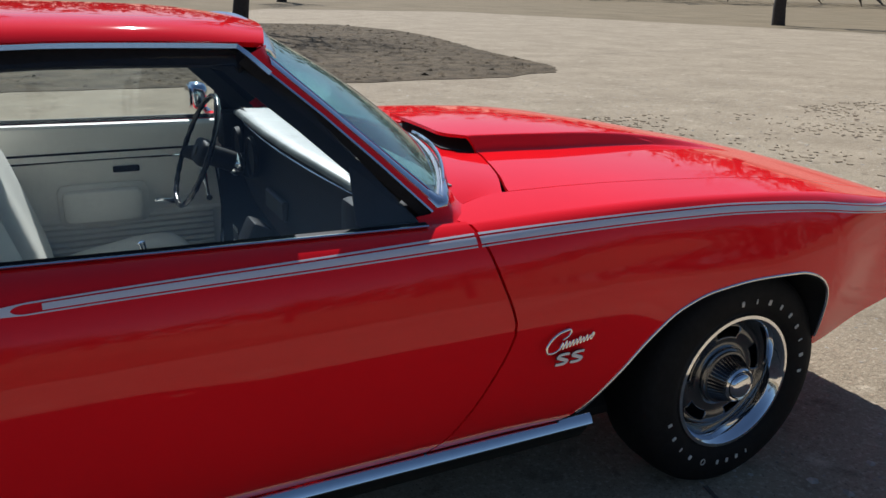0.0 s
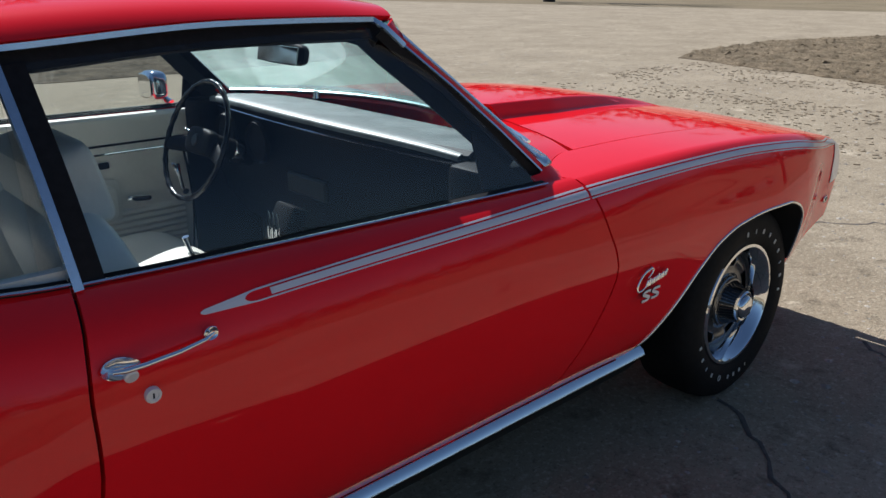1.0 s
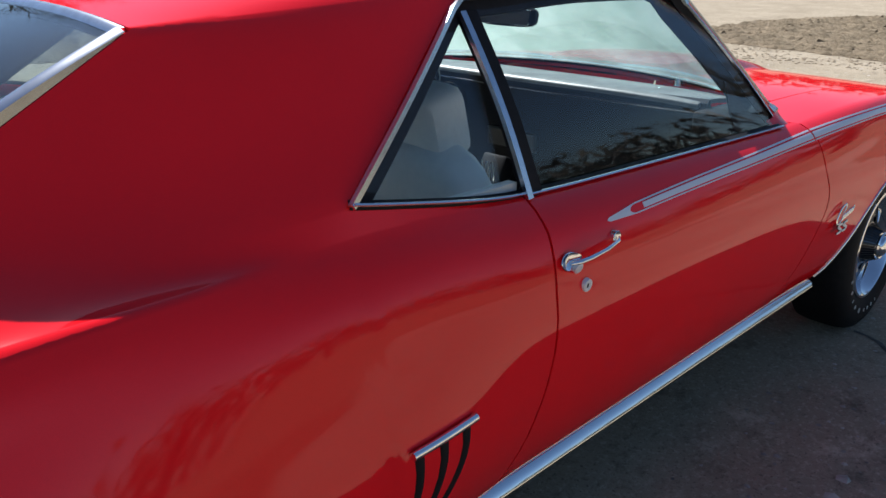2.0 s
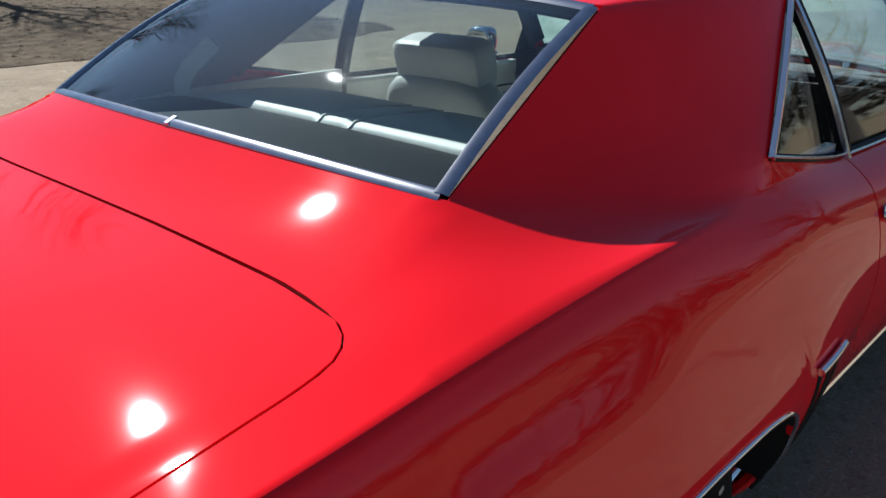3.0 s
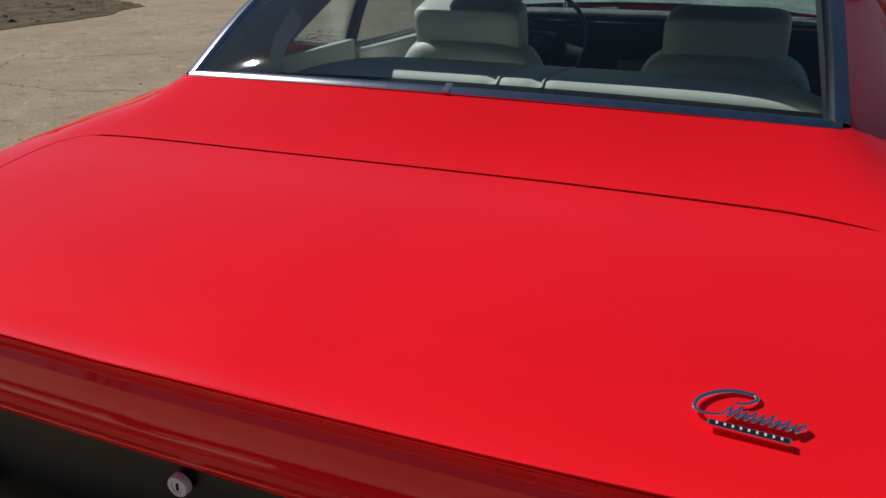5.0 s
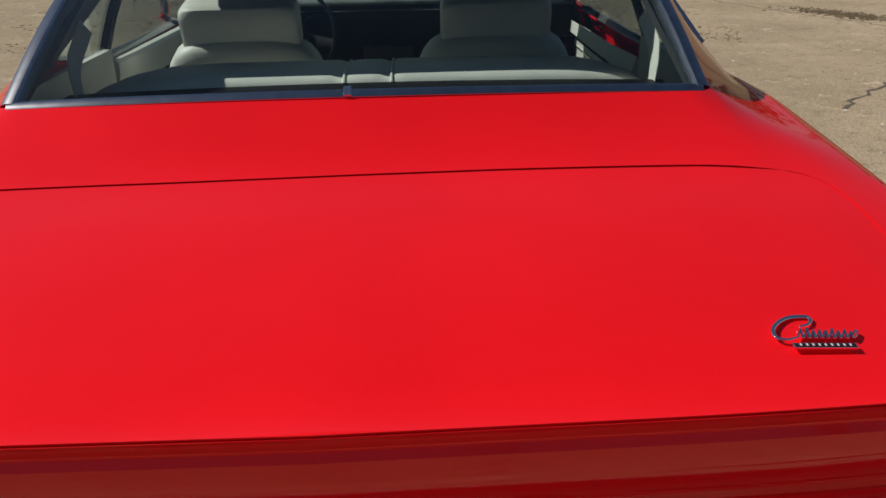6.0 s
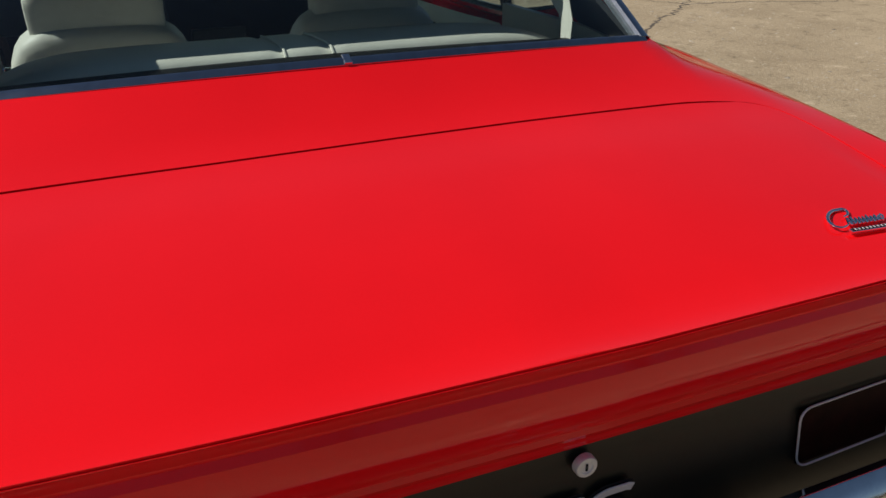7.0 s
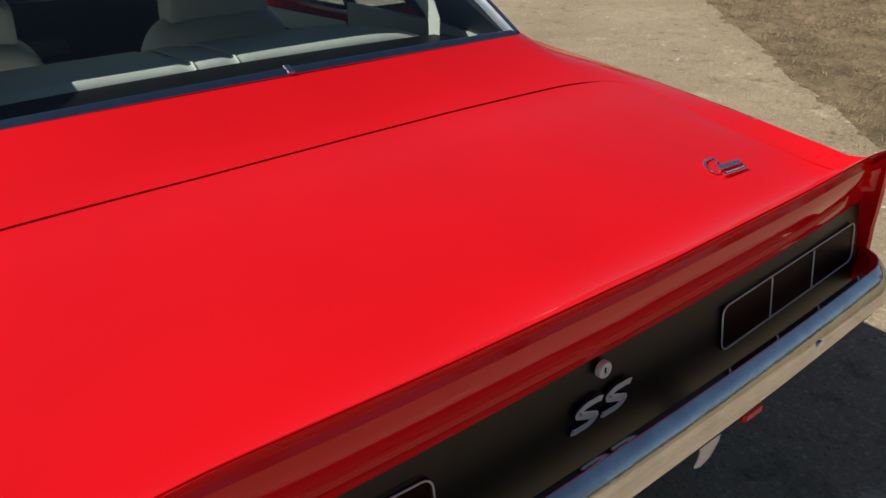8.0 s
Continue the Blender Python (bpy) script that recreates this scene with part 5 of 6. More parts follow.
def cabin():
    part("cabin_floor", box(2.3, 1.44, 0.04, 0.01, 1, pose(-1.75, 0, 0.30)), CARPET, car, "black carpeted floor")
    part("tunnel", cushion(1.5, 0.26, 0.24, 6, 12), CARPET, car, "", pose(-1.55, 0, 0.36))
    con = part("console", box(0.62, 0.17, 0.14, 0.02, 2, pose(-1.55, 0, 0.52)), VINYL_DARK, car, "black centre console")
    part("shift_lever", tube("shift_lever", [(-1.42, 0.0, 0.58), (-1.44, 0, 0.63), (-1.45, 0, 0.67)], [0.005, 0.005, 0.010], 8), CHROME, con)
    bow = lambda y: 0.03 * (y / 0.62) ** 2
    Q = [[(x + bow(y) * min(1, (-0.80 - x) / 0.2), y, z - 0.01 * abs(y / 0.62) ** 4) for y in np.linspace(-0.62, 0.62, 29)] for x, z in ((-0.80, 0.928), (-0.88, 0.936), (-0.96, 0.943), (-1.03, 0.946), (-1.065, 0.944), (-1.074, 0.938), (-1.074, 0.928))]
    d = part("dashboard", panel("dashboard", Q, 0.012, (0, 0, 1), 60), DASH, car, "black padded dashboard")
    Q = [[(x + bow(y), y, z) for y in np.linspace(-0.64, 0.64, 29)] for x, z in ((-1.062, 0.932), (-1.045, 0.90), (-1.04, 0.86), (-1.05, 0.80), (-1.06, 0.72), (-1.02, 0.60), (-0.95, 0.50))]
    part("dash_face", panel("dash_face", Q, 0.02, (-1, 0, 0)), VINYL_DARK, d, "black dash face")
    part("dash_edge", tube("dash_edge", [(-1.056 + bow(y), y, 0.905) for y in np.linspace(-0.62, 0.62, 25)], 0.003, 6), DULL, d, "thin bright dash strip")
    for y in (0.27, 0.47):
        part("dial", lathe("dial", [(0, -0.004), (0.058, -0.004), (0.064, -0.014), (0.068, 0.0)], 28), VINYL_DARK, d, "round instrument", Matrix.Translation((-1.062, y, 0.83)) @ pose(0, 0, 0, 0, 0, -90))
    part("radio", box(0.02, 0.2, 0.06, 0.005, 1, pose(-1.062, 0.0, 0.74)), BLACK, d)
    part("gauge_cluster", box(0.06, 0.10, 0.16, 0.01, 2, pose(-1.15, 0, 0.62, 0, 25)), VINYL_DARK, con, "small gauges on the console")
    for k in range(3):
        part("gauge_rim", tube("gauge_rim", [(-1.19, -0.03 + 0.022 * k + 0.008 * math.cos(a), 0.64 + 0.05 * math.sin(a)) for a in np.linspace(0, 6.28, 20)], 0.002, 5), CHROME, con)
    for s in (-1, 1):
        part("dash_end", box(0.22, 0.12, 0.13, 0.015, 2, pose(-0.975, s * 0.685, 0.855)), VINYL_DARK, d, "black end of the dash")
    part("firewall", box(0.03, 1.28, 0.6, 0.01, 1, pose(-0.86, 0, 0.58)), CARPET, car)
    part("pedal", box(0.01, 0.05, 0.07, 0.004, 1, pose(-1.02, 0.33, 0.45, 0, 30)), SEAL, car)
    # steering wheel
    w = new("steering_wheel")
    w.parent = car
    tagged(w, "black two-spoke steering wheel with a ribbed rim")
    m = Matrix.Translation((-1.222, 0.376, 0.843)) @ pose(0, 0, 0, 0, -68)
    part("rim", tube("rim", [(0.185 * math.cos(a), 0.185 * math.sin(a), 0) for a in np.arange(96) / 96 * 2 * np.pi], 0.0085 + 0.0012 * np.cos(np.arange(96) * math.tau / 4), 10, True), WHEELBLACK, w, "glossy black ribbed rim", m)
    for a in (-78, 78):
        a = radians(a + 180)
        line = [(r * math.cos(a), r * math.sin(a), -0.035 + 0.035 * ((r - 0.03) / 0.15) ** 1.5) for r in np.linspace(0.03, 0.18, 8)]
        sp = part("spoke", tube("spoke", line, np.linspace(0.034, 0.020, 8), 10, flat=0.28), VINYL_DARK, w, "broad black spoke", m)
        part("spoke_plate", tube("spoke_plate", [(p[0], p[1], p[2] + 0.0055) for p in line[2:]], np.linspace(0.022, 0.010, 6), 8, flat=0.25), BLACK, sp, "", m)
    part("hub_pad", cushion(0.085, 0.16, 0.045, 4, 12), VINYL_DARK, w, "", m @ pose(0, 0, -0.022))
    part("horn_button", lathe("horn_button", [(0, -0.004), (0.016, -0.003), (0.020, 0.002)], 20), BLACK, w, "", m @ pose(0, 0, 0.002, -90))
    part("column", tube("column", [(-1.20, 0.376, 0.835), (-1.02, 0.376, 0.76), (-0.9, 0.376, 0.71)], 0.035, 14), VINYL_DARK, w)
    part("column_collar", lathe("column_collar", [(0.030, -0.02), (0.040, -0.015), (0.042, 0.0), (0.036, 0.018)], 24), CHROME, w, "bright collar on the column", Matrix.Translation((-1.09, 0.376, 0.789)) @ pose(0, 0, 0, 0, 0, 90) @ pose(0, 0, 0, 22))
    part("turn_lever", tube("turn_lever", [(-1.17, 0.40, 0.83), (-1.18, 0.53, 0.85)], [0.004, 0.006], 8), CHROME, w)
    # linings
    for s in (-1, 1):
        P = [[(x, s * y, (float(EDGE_Z(x)) + z - 0.002 - 0.05 * (s < 0) if z < 0.1 and z > -0.1 else z)) for x in np.linspace(-1.07, -1.96, 20)] for y, z in ((0.785, -0.012), (0.780, -0.004), (0.768, 0.0), (0.752, -0.004), (0.744, -0.014), (0.746, 0.845), (0.752, 0.83), (0.75, 0.75), (0.752, 0.745), (0.75, 0.56), (0.742, 0.55), (0.742, 0.35))]
        dp = part("door_card", panel("door_card", P, 0.02, (0, -s, 0)), VINYL, doors[0 if s > 0 else 1], "parchment door lining")
        K = [[(x, s * (0.752 - 0.02 * (z < 0.6)), z) for x in (-0.80, -0.90, -1.0, -1.085)] for z in (0.875, 0.75, 0.55, 0.30)]
        part("kick_panel", panel("kick_panel", K, 0.01, (0, -s, 0)), VINYL_DARK, car, "black kick panel ahead of the door")
        part("arm_rest", cushion(0.26, 0.075, 0.115, 9, 14), VINYL, dp, "padded arm rest", pose(-1.50, s * 0.722, 0.602))
        part("arm_rest_base", cushion(0.30, 0.03, 0.15, 9, 12), VINYL, dp, "", pose(-1.495, s * 0.742, 0.600))
        part("card_trim", tube("card_trim", [(x, s * 0.748, 0.757) for x in (-1.09, -1.3, -1.6, -1.94)], 0.0035, 6), CHROME, dp, "thin bright strip")
        part("card_groove", tube("card_groove", [(x, s * 0.7495, 0.785) for x in (-1.09, -1.3, -1.6, -1.94)], 0.004, 6), VINYL_DARK, dp, "dark groove")
        for k in range(9):                # pleats along the lower half
            z = 0.545 - 0.022 * k
            part("pleat", tube("pleat", [(x, s * 0.741, z) for x in (-1.12, -1.4, -1.7, -1.94)], 0.010, 6, flat=1.1), VINYL, dp)
        part("card_edge", tube("card_edge", [(-1.105 + 0.02 * math.sin(q * 3), s * 0.742, 0.76 - 0.40 * q) for q in np.linspace(0, 1, 10)], 0.004, 6), VINYL_DARK, dp, "dark edge of the lining")
        part("pull_plate", box(0.09, 0.01, 0.022, 0.003, 1, pose(-1.41, s * 0.745, 0.720)), SEAL, dp)
        part("door_pull", cushion(0.085, 0.018, 0.020, 5, 8), CHROME, dp, "chrome inner handle", pose(-1.285, s * 0.728, 0.595, 0, 6))
        part("window_crank", tube("window_crank", [(-1.15, s * 0.745, 0.69), (-1.15, s * 0.71, 0.69), (-1.145, s * 0.70, 0.65), (-1.14, s * 0.695, 0.61), (-1.14, s * 0.67, 0.605)], [0.018, 0.016, 0.008, 0.008, 0.012], 8), CHROME, dp)
        part("lock_knob", tube("lock_knob", [(-1.70, s * 0.757, 0.885), (-1.70, s * 0.757, 0.91)], 0.005, 8), CHROME, dp)
        inner = lambda x: min(0.755, float(np.interp(-x, -M_LINE[:, 0], M_LINE[:, 1])) - 0.03) if x < -2.36 else 0.755
        P = [[(x, s * inner(x), z) for x in np.linspace(-1.97, -2.91, 20)] for z in (0.925, 0.90, 0.80, 0.6, 0.35)]
        part("quarter_lining", panel("quarter_lining", P, 0.02, (0, -s, 0)), VINYL, car, "parchment rear side lining")
        P = [[np.array(M_LINE[i]) * (1 - t) + np.array(RAIL[i]) * t - np.array((0, 0.035 + 0.01 * t, 0.012)) for t in np.linspace(-0.35, 1, 10)] for i in range(0, NS, 3)]
        part("pillar_lining", panel("pillar_lining", flip(P, s), 0.01, (0, -s, 0)), VINYL_DARK, car, "black inner roof-pillar lining")
        bl = [(-2.62, s * 0.60, 0.925), (-2.615, s * 0.605, 0.97), (-2.59, s * 0.61, 1.0), (-2.52, s * 0.60, 1.06)]
        part("seat_belt", sweep("seat_belt", bl, [(-0.022, 0), (-0.022, 0.002), (0.022, 0.002), (0.022, 0)], (0, -s, 0.3)), VINYL, car, "light shoulder belt")
    P = ROOF[:, ::2] * np.array((1, 0.965, 1)) - np.array((0, 0, 0.03))
    part("headliner", panel("headliner", P, 0.006, (0, 0, -1)), HEADLINER, car, "headliner under the roof")
    mir = new("inside_mirror")
    mir.parent = car
    tagged(mir, "inside mirror on the windshield")
    part("mirror_shell", cushion(0.035, 0.23, 0.06, 4, 12), VINYL_DARK, mir, "", pose(-1.13, -0.02, 1.128, 0, 10))
    part("mirror_glass", box(0.003, 0.20, 0.045, 0.001, 1, pose(-1.149, -0.02, 1.127, 0, 10)), CHROME, mir)
    part("mirror_stem", tube("mirror_stem", [(-1.12, -0.02, 1.14), (-1.105, -0.02, 1.19), (-1.115, -0.02, 1.235)], 0.007, 8), CHROME, mir)


cabin()


def door_mirror():
    mr = new("door_mirror")
    mr.parent = car
    tagged(mr, "chrome door mirror on the far door")
    part("mirror_shell", cushion(0.06, 0.125, 0.105, 3.5, 14, lambda p, q: q * np.array((1 if p[0] < 0 else 1.3, 1, 1))), CHROME, mr, "", pose(-1.125, 0.885, 0.951))
    part("mirror_glass", cushion(0.006, 0.105, 0.088, 4, 10), material("mirror_glass", (0.9, 0.92, 0.95), 0.02, 1.0), mr, "", pose(-1.157, 0.885, 0.951))
    part("mirror_stem", tube("mirror_stem", [(-1.115, 0.88, 0.925), (-1.10, 0.865, 0.905), (-1.09, 0.84, 0.885)], [0.012, 0.012, 0.02], 10), CHROME, mr)


door_mirror()
# ---- the place ----
def ground_material(name, c1, c2, c3, scale, rough, bump, pebbles=0.0):
    """Two colours in patches and a third in specks, with grit."""
    m = bpy.data.materials.new(name)
    m.use_nodes = True
    nt = m.node_tree
    b = nt.nodes["Principled BSDF"]
    b.inputs["Roughness"].default_value = rough
    b.inputs["Specular IOR Level"].default_value = 0.1
    b.inputs["Diffuse Roughness"].default_value = 0.22
    co = nt.nodes.new("ShaderNodeTexCoord").outputs["Object"]

    def noise_tex(s, d, r=0.6):
        n = nt.nodes.new("ShaderNodeTexNoise")
        n.inputs["Scale"].default_value, n.inputs["Detail"].default_value, n.inputs["Roughness"].default_value = s, d, r
        nt.links.new(co, n.inputs["Vector"])
        return n.outputs["Fac"]

    def ramp(src, lo, hi):
        r = nt.nodes.new("ShaderNodeMapRange")
        r.inputs[1].default_value, r.inputs[2].default_value = lo, hi
        nt.links.new(src, r.inputs[0])
        return r.outputs[0]

    def mix(fac, a, c):
        x = nt.nodes.new("ShaderNodeMix")
        x.data_type = "RGBA"
        nt.links.new(fac, x.inputs[0])
        for k, v in ((6, a), (7, c)):
            if isinstance(v, tuple):
                x.inputs[k].default_value = (*v, 1)
            else:
                nt.links.new(v, x.inputs[k])
        return x.outputs[2]

    col = mix(ramp(noise_tex(scale, 8), 0.35, 0.65), c1, c2)
    col = mix(ramp(noise_tex(scale * 60, 5, 0.7), 0.52, 0.72), col, c3)
    col = mix(ramp(noise_tex(scale * 17, 6, 0.7), 0.56, 0.74), col, tuple(0.72 * k for k in c1))
    if pebbles:                           # dark pits and pale chips of the worn surface
        col = mix(ramp(noise_tex(scale * 110, 3, 0.5), 0.60, 0.70), col, tuple(0.45 * k for k in c1))
        col = mix(ramp(noise_tex(scale * 3.3, 6, 0.75), 0.58, 0.72), col, tuple(1.08 * k for k in c3))
        col = mix(ramp(noise_tex(scale * 6.1, 7, 0.8), 0.54, 0.68), col, tuple(0.55 * k for k in c2))
        col = mix(ramp(noise_tex(scale * 24, 6, 0.8), 0.56, 0.66), col, tuple(0.5 * k for k in c1))
    nt.links.new(col, b.inputs["Base Color"])
    bp = nt.nodes.new("ShaderNodeBump")
    bp.inputs["Strength"].default_value, bp.inputs["Distance"].default_value = bump, 0.012
    nt.links.new(noise_tex(scale * 45, 8, 0.7), bp.inputs["Height"])
    nt.links.new(bp.outputs[0], b.inputs["Normal"])
    return m


FIELD = ground_material("dry_field", (0.30, 0.23, 0.14), (0.22, 0.17, 0.10), (0.36, 0.30, 0.20), 0.35, 0.95, 0.6)
PAVE = ground_material("worn_concrete", (0.485, 0.388, 0.268), (0.37, 0.292, 0.197), (0.68, 0.57, 0.415), 0.9, 0.9, 1.0, 1.0)
MULCH = ground_material("thatch_soil", (0.062, 0.046, 0.028), (0.19, 0.142, 0.088), (0.40, 0.32, 0.21), 2.2, 0.95, 0.9)
TAN = ground_material("tan_thatch", (0.31, 0.232, 0.145), (0.125, 0.092, 0.055), (0.52, 0.42, 0.285), 2.6, 0.95, 0.9)
BLADE = material("dry_grass_blade", (0.34, 0.27, 0.15), 0.8, vary=0.35, scale=8, stain=0.3, stain_scale=1.5)
BARK = material("bark", (0.055, 0.045, 0.036), 0.95, vary=0.35, scale=25, bump=0.8, bump_scale=30)
TAR = material("tar_joint", (0.12, 0.10, 0.08), 0.9, vary=0.3, scale=30)


def flat(name, outline, z, mat, label, kind="structure", category="ground", wobble=0.0, down=0.05):
    pts = []
    n = len(outline)
    for i, (a, b) in enumerate(outline):
        c, d = outline[(i + 1) % n]
        steps = max(1, int(math.hypot(c - a, d - b) / 0.25)) if wobble else 1
        for k in range(steps):
            x, y = a + (c - a) * k / steps, b + (d - b) * k / steps
            if wobble:
                q = noise.noise_vector(Vector((x * 1.3, y * 1.3, 3)))
                x, y = x + wobble * q.x, y + wobble * q.y
            pts.append((x, y))
    bm = extrude(name, pts, -down)
    bmesh.ops.translate(bm, vec=(0, 0, z), verts=bm.verts)
    bmesh.ops.triangulate(bm, faces=[f for f in bm.faces if len(f.verts) > 4])
    return tagged(part(name, bm, mat), label, category, "", kind)


def ground_sheet():
    n = 61
    s = np.linspace(-1, 1, n)
    s = np.sign(s) * np.abs(s) ** 3 * 600
    v = [(x, y, -0.03 + (0.35 * noise.noise(Vector((x * 0.02, y * 0.02, 0))) if math.hypot(x, y) > 45 else 0)) for x in s for y in s]
    return tagged(part("ground", mesh("ground", v, [q[::-1] for q in grid_faces(n, n)], 60), FIELD), "dry winter grass field to the horizon", "ground", "", "structure")


ground_sheet()
flat("pavement", [(-40, 8.9), (-6, 9.3), (0, 9.6), (0, 27.0), (6, 36), (12, 46), (20, 42), (25, 28), (28, 20), (31, 11), (34, 3), (13, -1), (9.2, -4.2), (5.6, -9.5), (2.2, -9.4), (-0.6, -6.9), (-2.5, -4.6), (-3.8, -4.1), (-9, -4.1), (-40, -4.1)],
     0.0, PAVE, "worn light concrete drive with cracks", wobble=0.10)


def island(name, outline, label, height=0.06, blades=9000, seed=1, soil=None, rag=0.16, clods=9000):
    """A grassed island with a ragged edge and dead blades."""
    g = flat(name, outline, 0.008, soil or MULCH, label, "structure", "grass", rag, 0.06)
    rnd = random.Random(seed)
    xs, ys = [p[0] for p in outline], [p[1] for p in outline]

    def inside(x, y):
        c, j = False, len(outline) - 1
        for i in range(len(outline)):
            (a, b), (d, e) = outline[i], outline[j]
            if (b > y) != (e > y) and x < (d - a) * (y - b) / (e - b) + a:
                c = not c
            j = i
        return c

    v, f = [], []
    tries = 0
    while len(f) < blades and tries < blades * 6:
        tries += 1
        x, y = rnd.uniform(min(xs), max(xs)), rnd.uniform(min(ys), max(ys))
        x2, y2 = x + rnd.gauss(0, 0.18), y + rnd.gauss(0, 0.18)
        if not inside(x, y):
            continue
        x, y = x2, y2
        a, L = rnd.uniform(0, 6.28), rnd.uniform(0.015, 0.055)
        w = rnd.uniform(0.0010, 0.0028)
        dx, dy = math.cos(a) * L, math.sin(a) * L
        h = rnd.uniform(0.004, height) * rnd.random()
        k = len(v)
        v += [(x - dy / L * w, y + dx / L * w, 0.01), (x + dy / L * w, y - dx / L * w, 0.01), (x + dx, y + dy, 0.012 + h)]
        f.append((k, k + 1, k + 2))
    cv, cf = [], []
    for _ in range(clods * 3):
        x, y = rnd.uniform(min(xs), max(xs)), rnd.uniform(min(ys), max(ys))
        if len(cf) >= clods * 6 or not inside(x, y):
            continue
        r = rnd.uniform(0.02, 0.09)
        k = len(cv)
        cv += [(x + r * math.cos(a) * rnd.uniform(0.6, 1.4), y + r * math.sin(a) * rnd.uniform(0.6, 1.4), 0.004) for a in (0, 1.05, 2.1, 3.1, 4.2, 5.2)] + [(x + rnd.gauss(0, 0.3) * r, y + rnd.gauss(0, 0.3) * r, r * rnd.uniform(0.25, 0.65))]
        cf += [(k + i, k + (i + 1) % 6, k + 6) for i in range(6)]
    tagged(part("thatch_clods", mesh("thatch_clods", cv, cf, 60), soil or MULCH), "uneven clods of soil and thatch", "soil", "", "stuff")
    tagged(part("dead_grass", mesh("dead_grass", v, f, 0), BLADE), "matted dead grass blades", "grass", "", "stuff")
    return g


island("grass_island", [(-14, 9.2), (-6, 8.9), (-1, 9.0), (2.4, 8.85), (5.1, 8.9), (6.3, 9.4), (6.9, 10.1), (7.5, 14), (8.5, 19), (8.7, 22), (8.0, 25.5), (5, 26.5), (-14, 26)], "dark patchy grass island beside the drive", 0.05, 34000, 2)
island("grass_island", [(8.6, 1.2), (9.3, 3.6), (9.9, 5.5), (11.2, 6.0), (14.5, 6.2), (18, 5.2), (20, 2), (18, -1), (13, -1.5), (9.6, -0.5)], "tan grass island in the drive", 0.05, 30000, 3, TAN)
island("grass_verge", [(2.0, -8.3), (0.55, -6.8), (-0.77, -5.45), (-1.79, -4.38), (-2.25, -3.92), (-2.7, -3.5), (-3.6, -3.2), (-6, -3.3), (-6, -12), (3, -12), (2.6, -9.6)], "tan grass verge beside the drive", 0.04, 190000, 4, TAN, 0.07)


def cracks():
    joint, fine = (0.007, 0.019), (0.003, 0.010)
    lines = [(joint, [(0.75, -2.9), (1.22, -3.39), (1.7, -3.95), (2.3, -4.5), (2.75, -5.1), (3.22, -5.54), (3.9, -6.4), (4.4, -7.2)]),
             (joint, [(3.22, -5.54), (3.04, -6.35), (2.6, -7.3)]), (joint, [(3.22, -5.54), (4.1, -5.2), (5.04, -4.78), (7.5, -4.0)]),
             (fine, [(0.55, -2.1), (0.75, -1.6), (0.62, -1.2), (0.85, -0.9)]), (fine, [(-0.05, -0.85), (-0.11, -0.95), (-0.39, -1.24), (-0.6, -1.6)]),
             (joint, [(-3.6, 7.0), (-2.8, 5.8), (-2.07, 4.79), (-1.72, 4.36), (-1.53, 4.01), (-1.0, 3.2), (-0.7, 2.6)]),
             (fine, [(3.2, 4.7), (2.7, 5.25), (2.19, 5.89), (1.53, 6.69)]), (fine, [(1.53, 6.69), (0.9, 6.2), (0.6, 5.73), (0.5, 5.0), (0.8, 4.2)]),
             (fine, [(3, 12), (9, 12.4), (16, 14), (26, 15)]), (fine, [(1.5, 0.4), (2.14, -0.17), (2.38, -0.38), (3.0, -0.95)])]
    rnd = random.Random(5)
    for width, pts in lines:
        path = []
        for (a, b), (c, d) in zip(pts, pts[1:]):
            n = max(2, int(math.hypot(c - a, d - b) / 0.07))
            for k in range(n):
                path.append((a + (c - a) * k / n + rnd.gauss(0, 0.022), b + (d - b) * k / n + rnd.gauss(0, 0.022), 0.0015))
        tagged(part("pavement_crack", tube("pavement_crack", path, [rnd.uniform(*width) for _ in path], 6, flat=0.12), TAR), "dark ragged crack in the concrete", "crack", "", "structure")


cracks()


def pebbles():
    rnd = random.Random(8)
    v, f = [], []
    for _ in range(24000):
        x, y = rnd.uniform(-3.5, 9), rnd.uniform(-6, 8.4)
        if -3.9 < x < 1.1 and abs(y) < 0.8:
            continue
        r = rnd.uniform(0.003, 0.010) if rnd.random() < 0.95 else rnd.uniform(0.01, 0.024)
        k = len(v)
        v += [(x + r * math.cos(a) * rnd.uniform(0.7, 1.2), y + r * math.sin(a) * rnd.uniform(0.7, 1.2), 0.0) for a in (0, 1.25, 2.5, 3.8, 5.0)] + [(x + rnd.gauss(0, 0.3) * r, y + rnd.gauss(0, 0.3) * r, r * rnd.uniform(0.2, 0.45))]
        f += [(k + i, k + (i + 1) % 5, k + 5) for i in range(5)]
    tagged(part("gravel", mesh("gravel", v, f, 0), material("grit", (0.42, 0.37, 0.30), 0.9, vary=0.7, scale=9)), "loose grit on the concrete", "gravel", "", "stuff")


pebbles()


